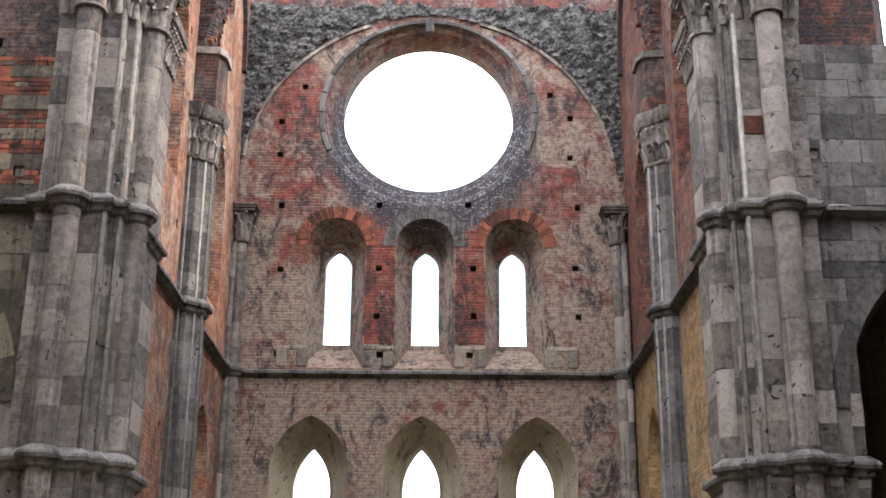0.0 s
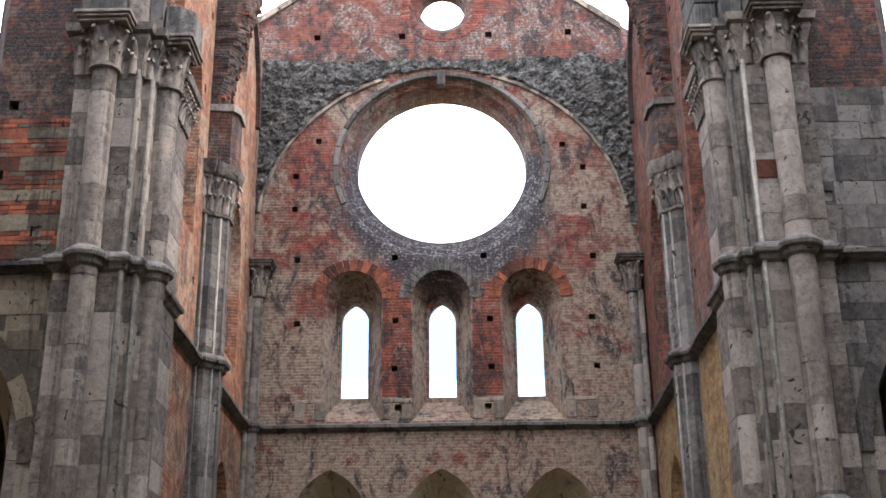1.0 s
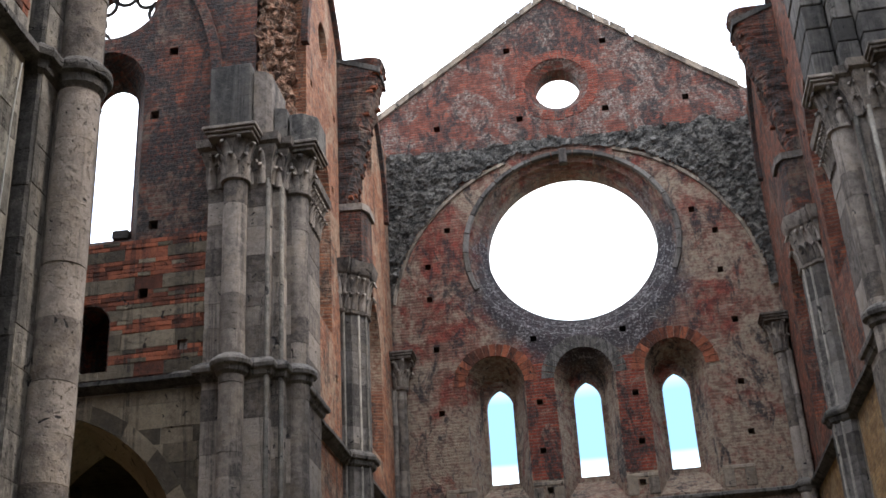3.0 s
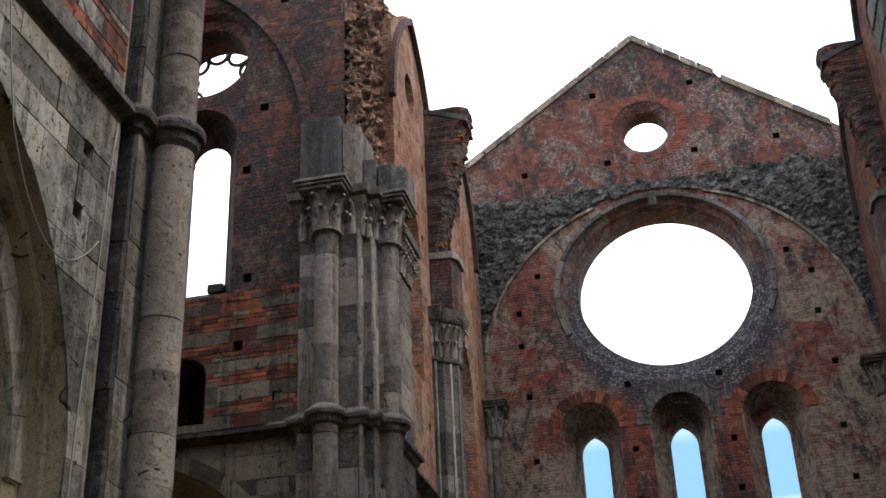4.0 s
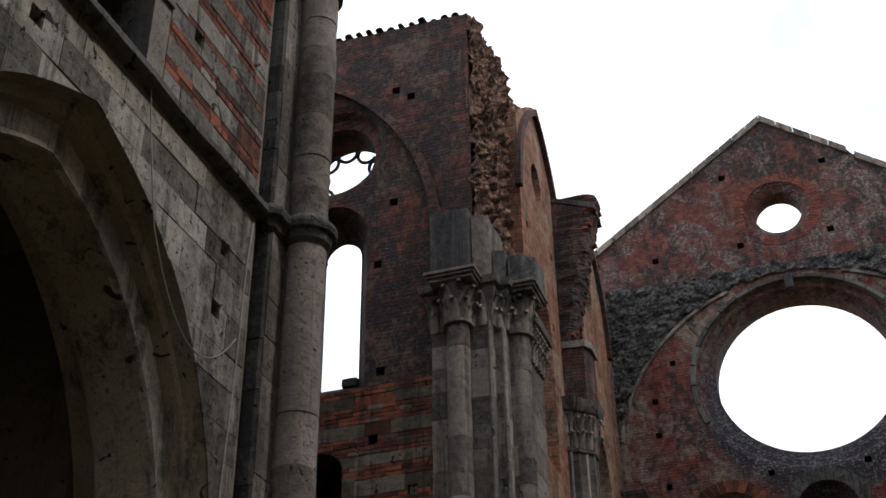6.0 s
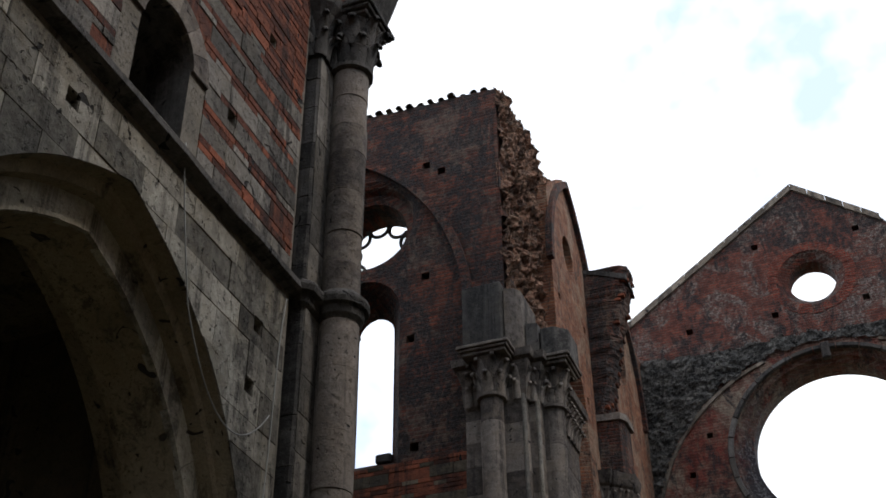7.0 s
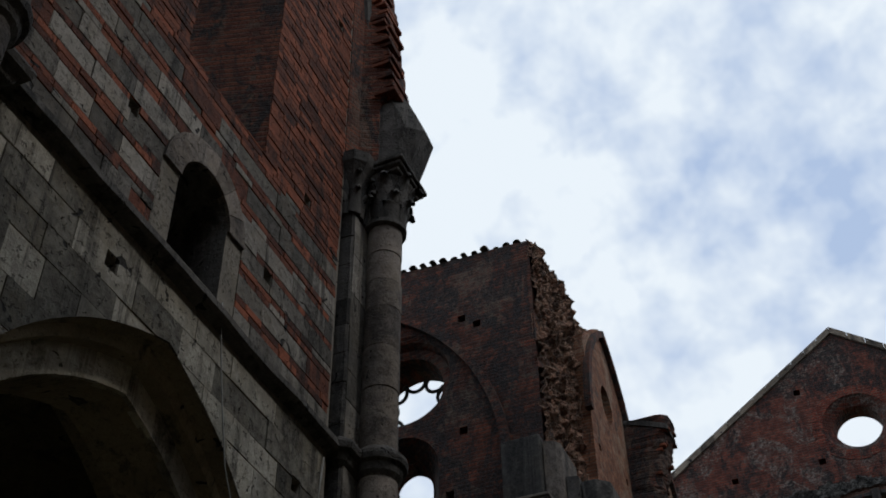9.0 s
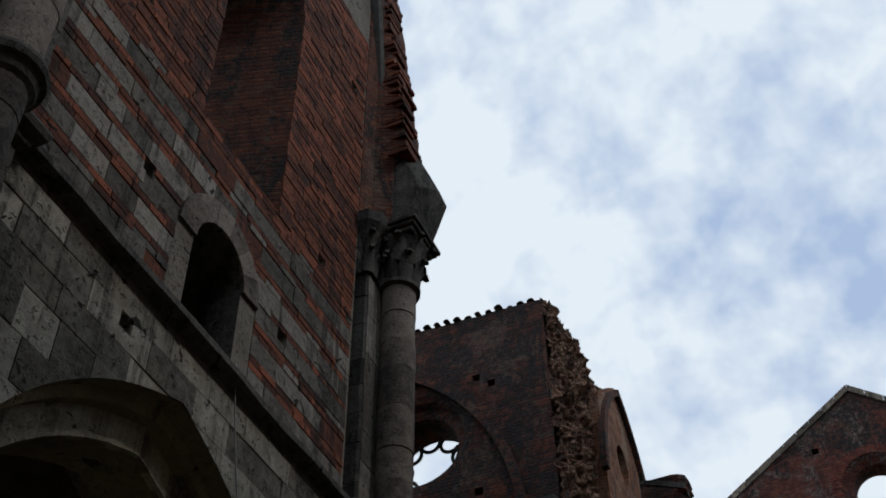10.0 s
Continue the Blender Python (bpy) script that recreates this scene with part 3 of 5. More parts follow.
# ---- composite shafts, bands and capitals ----
def drums(parent, cx, cy, r, z0, z1, mat=None, name="drum", seed=0):
    """A shaft of stacked stone drums, each a part of its own."""
    rng = random.Random(seed)
    z = z0
    while z < z1 - 0.05:
        h = rng.uniform(0.34, 0.66)
        if z + h > z1 - 0.2:
            h = z1 - z
        bm = bmesh.new()
        k, n = r * rng.uniform(0.985, 1.012), 18
        lathe(bm, cx + rng.uniform(-0.005, 0.005), cy + rng.uniform(-0.005, 0.005), [(k - 0.003, z + 0.0005), (k, z + 0.004), (k, z + h - 0.004), (k - 0.003, z + h - 0.0005)], n)
        for e in bm.edges:
            e.smooth = abs(e.verts[0].co.z - e.verts[1].co.z) > 0.1
        part(name, bm, mat or M_STONE, parent, smooth=True)
        z += h


def stack(parent, plan, z0, z1, mat=None, seed=0, name="course"):
    """Courses of dressed stone over one plan, with chamfered joints."""
    rng = random.Random(seed)
    z = z0
    while z < z1 - 0.05:
        h = rng.uniform(0.30, 0.52)
        if z + h > z1 - 0.2:
            h = z1 - z
        bm = bmesh.new()
        j = [(x + rng.uniform(-0.006, 0.006), y + rng.uniform(-0.006, 0.006)) for x, y in plan]
        prism(bm, j, z + 0.0015, z + h - 0.0015)
        es = [e for e in bm.edges if abs(e.verts[0].co.z - e.verts[1].co.z) < 1e-4]
        bmesh.ops.bevel(bm, geom=es, offset=0.003, segments=1, affect="EDGES")
        part(name, bm, mat or M_STONE, parent)
        z += h


def grown(plan, d):
    """The plan, widened by about d on every side."""
    n, out = len(plan), []
    area = sum(a[0] * b[1] - b[0] * a[1] for a, b in zip(plan, plan[1:] + plan[:1]))
    s = 1 if area > 0 else -1
    for i in range(n):
        a, b, c = Vector(plan[i - 1]), Vector(plan[i]), Vector(plan[(i + 1) % n])
        e1, e2 = (b - a).normalized(), (c - b).normalized()
        n1, n2 = Vector((e1.y, -e1.x)) * s, Vector((e2.y, -e2.x)) * s
        m = n1 + n2
        m = m / max(0.35, m.dot(n1)) if m.length > 1e-6 else n1
        out.append(tuple(b + m * d))
    return out


def profile_band(bm, plan, prof):
    """A moulding run round a plan: prof is a list of (outwards, up)."""
    rows = [[bm.verts.new((x, y, z)) for x, y in grown(plan, d)] for d, z in prof]
    for a, b in zip(rows, rows[1:]):
        for i in range(len(plan)):
            j = (i + 1) % len(plan)
            bm.faces.new((a[i], a[j], b[j], b[i]))
    bm.faces.new(rows[0][::-1])
    bm.faces.new(rows[-1])
    bmesh.ops.recalc_face_normals(bm, faces=bm.faces)


def band_profile(z):
    return [(0.0, z - 0.24), (0.05, z - 0.2), (0.07, z - 0.13), (0.12, z - 0.11), (0.135, z - 0.06), (0.12, z - 0.02), (0.02, z + 0.06), (0.0, z + 0.07)]


def leaf(bm, at, out, width, height):
    """One curled capital leaf that stands at a point and bends outwards."""
    side = Vector((-out.y, out.x, 0))
    rows = []
    for t, w, o in ((0, 1.0, 0.0), (0.35, 1.0, 0.03), (0.7, 0.85, 0.10), (0.95, 0.6, 0.22), (1.0, 0.45, 0.36), (0.85, 0.3, 0.42)):
        c = Vector(at) + out * o * height + Vector((0, 0, t * height))
        rows.append([bm.verts.new(c + side * (s * width * w / 2) + out * (0.02 if s == 0 else 0)) for s in (-1, 0, 1)])
    for a, b in zip(rows, rows[1:]):
        for i in (0, 1):
            bm.faces.new((a[i], a[i + 1], b[i + 1], b[i]))
    back = [[bm.verts.new(v.co - out * 0.03) for v in r] for r in rows]
    for a, b in zip(back, back[1:]):
        for i in (0, 1):
            bm.faces.new((a[i + 1], a[i], b[i], b[i + 1]))
    for a, b, c, d in zip(rows, rows[1:], back, back[1:]):
        bm.faces.new((a[0], b[0], d[0], c[0]))
        bm.faces.new((a[2], c[2], d[2], b[2]))


def leaves(parent, stalks, mat):
    for s in stalks:
        bm = bmesh.new()
        leaf(bm, *s)
        part("leaf", bm, mat, parent, smooth=True)
    return parent


def capital(parent, cx, cy, r, z0, z1, mat=None, label="leaf-carved stone capital", over=0.17):
    bm = bmesh.new()
    h = z1 - z0
    lathe(bm, cx, cy, [(r, z0 - 0.02), (r + 0.05, z0), (r + 0.05, z0 + 0.05), (r + 0.01, z0 + 0.07), (r + 0.02, z0 + 0.4 * h), (r + 0.10, z0 + 0.7 * h), (r + 0.13, z0 + 0.78 * h)], 18)
    rng = random.Random(int(cx * 100 + cy * 7))
    stalks = []
    for tier, n, zz, hh in ((0, 8, 0.08, 0.42), (1, 8, 0.34, 0.46)):
        for i in range(n):
            a = 2 * math.pi * (i + 0.5 * tier) / n
            o = Vector((math.cos(a), math.sin(a), 0))
            stalks.append((Vector((cx, cy, z0 + zz * h)) + o * (r + 0.02 + 0.03 * tier), o, (r + 0.05) * 0.8 * rng.uniform(0.85, 1.1), hh * h * rng.uniform(0.85, 1.05)))
    s = r + over
    for k, (za, zb, g) in enumerate(((0.80, 0.87, 0.0), (0.87, 0.93, 0.04), (0.93, 1.0, 0.07))):
        block(bm, (cx - s - g, cy - s - g, z0 + za * h), (cx + s + g, cy + s + g, z0 + zb * h), 0.01)
    return leaves(part("capital", bm, mat or M_STONE, parent, label), stalks, mat or M_STONE)


def crossing_pier(side):
    """One of the two clustered piers between crossing and chancel."""
    def X(x):
        return x if side < 0 else 0.13 - x
    p = empty("crossing_pier", "tall clustered stone pier with round shafts and leaf capitals", "pier", "crossing piers", at=(0, 0, 0))
    plan = [(X(x), y) for x, y in [(-5.75, 16.6), (-5.75, 15.93), (-5.33, 15.93), (-5.33, 15.74), (-4.60, 15.74), (-4.36, 15.74), (-4.36, 15.92), (-4.2, 15.92), (-4.2, 16.14), (-4.13, 16.14), (-4.13, 17.9), (-4.5, 17.9)]]
    fronts = [(X(-4.85), 15.60, 0.18), (X(-4.08), 16.30, 0.17)]
    thin = [(X(-4.385), 15.745, 0.03), (X(-4.222), 15.925, 0.03)]
    faces = [[(-5.75, 16.6), (-5.75, 15.93), (-5.33, 15.93), (-5.33, 15.74), (-4.92, 15.74), (-4.92, 16.6)], [(-4.92, 16.6), (-4.92, 15.745), (-4.36, 15.74), (-4.36, 16.6)],
             [(-4.36, 16.6), (-4.36, 15.92), (-4.2, 15.92), (-4.2, 16.6)], [(-4.5, 17.9), (-4.5, 16.6), (-4.2, 16.14), (-4.13, 16.14), (-4.13, 17.9)]]
    for i, f in enumerate(faces):
        stack(p, [(X(x), y) for x, y in f], 0.0, 10.72, seed=3 + side + 5 * i)
    if side > 0:
        bm = bmesh.new()
        block(bm, (4.53, 15.725, 8.78), (4.83, 15.9, 9.07), 0.008)
        part("patch", bm, M_RED, p, "reddish repair stone")
    for i, (x, y, r) in enumerate(fronts):
        drums(p, x, y, r, 0.0, 10.6, seed=10 + i + side)
        capital(p, x, y, r, 10.6, 11.42)
    for x, y, r in thin:
        bm = bmesh.new()
        lathe(bm, x, y, [(r + 0.008, 0.0), (r + 0.008, 10.7)], 8)
        part("roll", bm, M_PALE, p, "thin pale stone roll", smooth=True)
    for z in (STRING, 4.2):
        bm = bmesh.new()
        profile_band(bm, plan, band_profile(z))
        for x, y, r in fronts:
            lathe(bm, x, y, [(r + d, zz) for d, zz in band_profile(z)], 18)
        part("band", bm, M_SLATE, p, "moulded stone band")
    # leaf frieze between the two capitals
    bm = bmesh.new()
    stalks = []
    run = [plan[i] for i in range(3, 11)]
    plan2 = [(X(-5.33), 16.6)] + plan[3:]
    profile_band(bm, plan2, [(0.0, 10.55), (0.02, 10.65), (0.04, 11.0), (0.10, 11.2), (0.10, 11.26), (0.16, 11.3), (0.18, 11.42), (0.0, 11.43)])
    for a, b in zip(run, run[1:]):
        d = Vector((b[0] - a[0], b[1] - a[1], 0))
        o = Vector((d.y, -d.x, 0)).normalized()
        if o.y > 0 or o.x * side > 0:
            o = -o
        n = max(1, int(d.length / 0.14))
        for i in range(n):
            at = Vector((*a, 0)) + d * (i + 0.5) / n + o * 0.03
            stalks.append((at + Vector((0, 0, 10.62)), o, 0.13, 0.3))
            stalks.append((at + Vector((0, 0, 10.85)), o, 0.13, 0.32))
    leaves(part("frieze", bm, M_STONE, p, "carved leaf frieze"), stalks, M_STONE)
    # springers left on the capitals
    if side < 0:
        bm = bmesh.new()
        prism(bm, [(-5.28, 16.6), (-5.28, 15.52), (-4.62, 15.52), (-4.62, 16.6)], 11.42, 12.72)
        bmesh.ops.bevel(bm, geom=list(bm.edges), offset=0.02, segments=1, affect="EDGES")
        part("springer", bm, M_DARKSTONE, p, "squared grey stone springer")
        bm = bmesh.new()
        prism(bm, [(-4.6, 16.6), (-4.6, 15.62), (-4.42, 15.7), (-4.36, 15.8), (-4.36, 16.6)], 11.42, 12.62)
        part("springer", bm, M_STONE, p)
        bm = bmesh.new()
        prism(bm, [(-4.34, 16.9), (-4.34, 15.9), (-4.16, 15.95), (-4.16, 16.9)], 11.42, 12.05)
        part("springer", bm, M_DARKSTONE, p)
        bm = bmesh.new()
        prism(bm, [(-4.14, 16.75), (-4.14, 16.02), (-3.92, 16.02), (-3.72, 16.2), (-3.72, 16.75)], 11.42, 11.98)
        bmesh.ops.bevel(bm, geom=list(bm.edges), offset=0.015, segments=1, affect="EDGES")
        part("springer", bm, M_DARKSTONE, p)
    else:
        for x0, x1, y0, z1 in ((4.62, 5.35, 15.5, 13.6), (4.30, 4.6, 15.75, 13.9), (3.95, 4.28, 16.0, 14.0)):
            n = 6
            for i in range(n):
                bm = bmesh.new()
                za, zb = 11.42 + (z1 - 11.42) * i / n, 11.42 + (z1 - 11.42) * (i + 1) / n
                k = 0.10 * (i / n) ** 2
                block(bm, (x0 - k, y0 - k, za + 0.004), (x1 - k, 16.9, zb - 0.004), 0.015)
                part("springer", bm, M_DARKSTONE, p, "blackened stone arch springer")
    return p


crossing_pier(-1)
crossing_pier(1)


def respond(side):
    """The shaft against the chancel wall between its two bays, with the broken arch above."""
    def X(x):
        return x if side < 0 else 0.13 - x
    p = empty("wall_respond", "grey stone wall shaft with leaf capital and broken brick arch", "wall shaft", "chancel wall shafts")
    plan = [(X(x), y) for x, y in [(-4.5, 20.55), (-4.34, 20.55), (-4.34, 20.66), (-4.22, 20.66), (-4.12, 20.78), (-3.98, 20.90), (-3.98, 21.2), (-4.22, 21.45), (-4.5, 21.45)]]
    stack(p, plan, 0.0, 10.5, M_SLATE, seed=20 + side)
    for x, y in ((-4.335, 20.555), (-3.985, 20.90), (-4.10, 20.795)):
        bm = bmesh.new()
        lathe(bm, X(x), y, [(0.024, 0.0), (0.024, 10.5)], 8)
        part("roll", bm, M_PALE, p, smooth=True)
    bm = bmesh.new()
    profile_band(bm, plan, band_profile(STRING))
    part("band", bm, M_DARKSTONE, p, "dark moulded stone band")
    bm = bmesh.new()
    profile_band(bm, plan, [(0.0, 10.42), (0.04, 10.45), (0.04, 10.5), (0.0, 10.52), (0.02, 10.9), (0.09, 11.15), (0.09, 11.2), (0.13, 11.24), (0.17, 11.36), (0.19, 11.48), (0.0, 11.49)])
    stalks = []
    for (x1, y1), (x2, y2) in zip(plan[:7], plan[1:8]):
        d = Vector((x2 - x1, y2 - y1, 0))
        o = Vector((-d.y, d.x, 0)).normalized() * (1 if side > 0 else -1)
        if o.y > 0.3:
            o = -o
        for i in range(max(1, int(d.length / 0.13))):
            at = Vector((x1, y1, 0)) + d * (i + 0.5) / max(1, int(d.length / 0.13)) + o * 0.03
            stalks.append((at + Vector((0, 0, 10.52)), o, 0.14, 0.32))
            stalks.append((at + Vector((0, 0, 10.80)), o, 0.14, 0.36))
    leaves(part("capital", bm, M_STONE, p, "leaf-carved stone capital"), stalks, M_STONE)
    # brick springer and the arch stub that leans inwards
    bm = bmesh.new()
    prism(bm, [(X(-4.5), 20.62), (X(-3.98), 20.68), (X(-3.90), 20.85), (X(-3.90), 21.3), (X(-4.5), 21.4)], 11.49, 12.6)
    part("springer", bm, M_REDX, p, "red brick springer")
    bm = bmesh.new()
    prism(bm, [(X(-4.5), 20.58), (X(-3.94), 20.64), (X(-3.84), 20.83), (X(-3.84), 21.34), (X(-4.5), 21.44)], 12.6, 12.74)
    part("corbel", bm, M_STONE, p)
    bm = bmesh.new()
    rows = []
    zs = [12.74 + (16.1 - 12.74) * i / 80 for i in range(81)]
    for z in zs:
        t = (z - 12.74) / 3.4
        xin = -4.16 + 0.72 * t ** 1.15 - 0.25 * max(0.0, t - 0.9)
        ring = [(-4.6, 20.62), (xin - 0.3, 20.62), (xin - 0.12, 20.64), (xin - 0.02, 20.74), (xin, 20.9), (xin, 21.1), (xin - 0.03, 21.3), (xin - 0.14, 21.42), (-4.6, 21.42)]
        pts = []
        for k, (x, y) in enumerate(ring):
            q = Vector((x * 5, y * 5, z * 5))
            w = 0.0 if k in (0, 8) else 0.06
            pts.append((X(x + w * (noise.noise(q) + 0.8 * noise.noise(q * 2.9))), y + w * noise.noise(q * 1.7 + Vector((9, 0, 0))), z))
        rows.append([bm.verts.new(v) for v in pts])
    for a, b in zip(rows, rows[1:]):
        for i in range(9):
            j = (i + 1) % 9
            bm.faces.new((a[i], a[j], b[j], b[i]))
    bm.faces.new(rows[0]); bm.faces.new(rows[-1])
    bmesh.ops.recalc_face_normals(bm, faces=bm.faces)
    part("arch_stub", bm, M_REDX, p, "jagged stub of a red brick arch")
    bm = bmesh.new()
    lo, hi = [], []
    for x, z in ((-4.45, 16.17), (-4.1, 16.06), (-3.75, 15.9), (-3.5, 15.82)):
        lo.append([bm.verts.new((X(x), y, z - 0.12 + 0.05 * noise.noise(Vector((x * 4, y, 1))))) for y in (20.6, 20.9, 21.25)])
        hi.append([bm.verts.new((X(x), y, z + 0.05 * noise.noise(Vector((x * 4, y, 4))))) for y in (20.6, 20.9, 21.25)])
    for a, b in ((lo, 1), (hi, -1)):
        for i in range(3):
            for k in range(2):
                bm.faces.new([a[i][k], a[i + 1][k], a[i + 1][k + 1], a[i][k + 1]][::b])
    for i in range(3):
        for k in (0, 2):
            bm.faces.new((lo[i][k], lo[i + 1][k], hi[i + 1][k], hi[i][k]))
    for i in (0, 3):
        for k in range(2):
            bm.faces.new((lo[i][k], lo[i][k + 1], hi[i][k + 1], hi[i][k]))
    bmesh.ops.recalc_face_normals(bm, faces=bm.faces)
    rt = random.Random(70 + side)
    for i in range(34):
        z = 12.9 + i * 0.088
        t = (z - 12.74) / 3.4
        xin = -4.16 + 0.72 * t ** 1.15 + rt.uniform(-0.12, 0.0)
        y = rt.uniform(20.62, 21.2)
        bj = bmesh.new()
        xa, xb = sorted((X(xin - 0.16), X(xin + rt.uniform(0.03, 0.10))))
        block(bj, (xa, y, z), (xb, y + 0.12, z + 0.06), 0.006)
        part("brick", bj, M_RED, p)
    part("slab", bm, M_DARKSTONE, p, "cracked dark stone slab")


respond(-1)
respond(1)


def corner_shaft(side):
    def X(x):
        return x if side < 0 else 0.0 - x
    p = empty("corner_shaft", "slender grey stone corner shaft with small capital", "wall shaft", "chancel corner shafts")
    drums(p, X(-4.22), 25.80, 0.13, 0.0, 10.6, seed=40 + side)
    drums(p, X(-4.36), 25.70, 0.07, 0.0, 10.6, seed=44 + side)
    capital(p, X(-4.22), 25.80, 0.13, 10.6, 11.45)
    bm = bmesh.new()
    lathe(bm, X(-4.22), 25.80, [(0.13 + d * 0.8, z) for d, z in band_profile(STRING)], 14)
    part("band", bm, M_DARKSTONE, p)


corner_shaft(-1)
corner_shaft(1)


# ---- chancel side walls ----
def chancel_wall(side):
    fm = map_left(-4.4) if side < 0 else map_right(4.46)
    holes = [[(arch(19.15, 9.75, 0.75, 12.3, 1.25), 0.0), (arch(19.15, 10.05, 0.5, 12.2, 1.0), 1.1)],
             [(arch(23.7, 8.6, 0.8, 10.9, 1.3), 0.0), (arch(23.7, 9.0, 0.5, 10.8, 1.0), 1.1)],
             [(arch(23.7, 2.6, 0.8, 5.4, 1.1), 0.0), (arch(23.7, 3.0, 0.5, 5.3, 0.9), 1.1)],
             [(ellipse(19.42, 15.75, 0.36, 0.42, 24), 0.0), (ellipse(19.42, 15.75, 0.36, 0.42, 24), 1.1)],
             [(ellipse(23.7, 15.6, 0.38, 0.6, 24), 0.0), (ellipse(23.7, 15.6, 0.38, 0.6, 24), 1.1)]]
    sockets = [(18.2, 11.4), (20.1, 12.8), (20.2, 9.0), (22.0, 9.4), (20.3, 14.5), (18.4, 6.6), (20.1, 5.4), (22.2, 6.2), (18.5, 14.2), (22.1, 12.6)]
    topline = ragged([(26.02, 16.9), (25.0, 17.0), (23.7, 17.4), (22.4, 16.6), (21.2, 16.4), (20.9, 16.5), (20.5, 17.1), (20.05, 17.6), (19.5, 17.75), (18.95, 17.35), (18.4, 16.75), (18.12, 16.6)], 0.25, 0.10, side)
    for lo, hi, mat, name, lab in ((0.0, STRING - 0.2, M_OCHRE if side > 0 else M_WARM, "wall_lower", "warm pitted brick lower wall"), (STRING - 0.2, None, M_WARM if side < 0 else M_REDY, "wall_upper", "orange brick upper wall with window and broken top")):
        bm = bmesh.new()
        if hi is None:
            outline = [(17.2, lo), (26.02, lo)] + topline[:-1] + [(18.12, 16.6), (18.12, 12.3), (17.2, 12.3)]
            hs, ss = [h for i, h in enumerate(holes) if i != 2], [(u, v, 0.07) for u, v in sockets if v > lo + 0.2]
        else:
            outline = [(17.2, lo), (26.02, lo), (26.02, hi), (17.2, hi)]
            hs, ss = [holes[2]], [(u, v, 0.07) for u, v in sockets if v < hi - 0.2]
        slab_with_sockets(bm, fm, outline, hs, ss, 1.1)
        w = structure(link_mesh(name + ("_north" if side < 0 else "_south"), bm, mat), lab, "wall")
    bm = bmesh.new()
    moulding(bm, fm, 17.4, 25.9, STRING, 0.2, 0.18)
    part("string_course", bm, M_DARKSTONE, w, "dark stone string course")
    # lunette arch rib in the wall
    for cy, half in ((19.5, 1.5), (23.7, 1.7)):
        bm = bmesh.new()
        lp = arch(cy, 13.6, half, 14.7, 2.8, 12)[1:-1]
        lo = arch(cy, 13.6, half + 0.15, 14.7, 2.97, 12)[1:-1]
        for i in range(len(lp) - 1):
            vs = [bm.verts.new(fm(u, v, ww)) for u, v in (lp[i], lp[i + 1], lo[i + 1], lo[i]) for ww in (0.03, -0.1)]
            for f in ((0, 1, 3, 2), (2, 3, 5, 4), (4, 5, 7, 6), (6, 7, 1, 0), (1, 7, 5, 3), (0, 2, 4, 6)):
                bm.faces.new([vs[j] for j in f])
        bmesh.ops.recalc_face_normals(bm, faces=bm.faces)
        part("wall_rib", bm, M_REDX, w, "brick wall rib of the lost vault")


chancel_wall(-1)
chancel_wall(1)


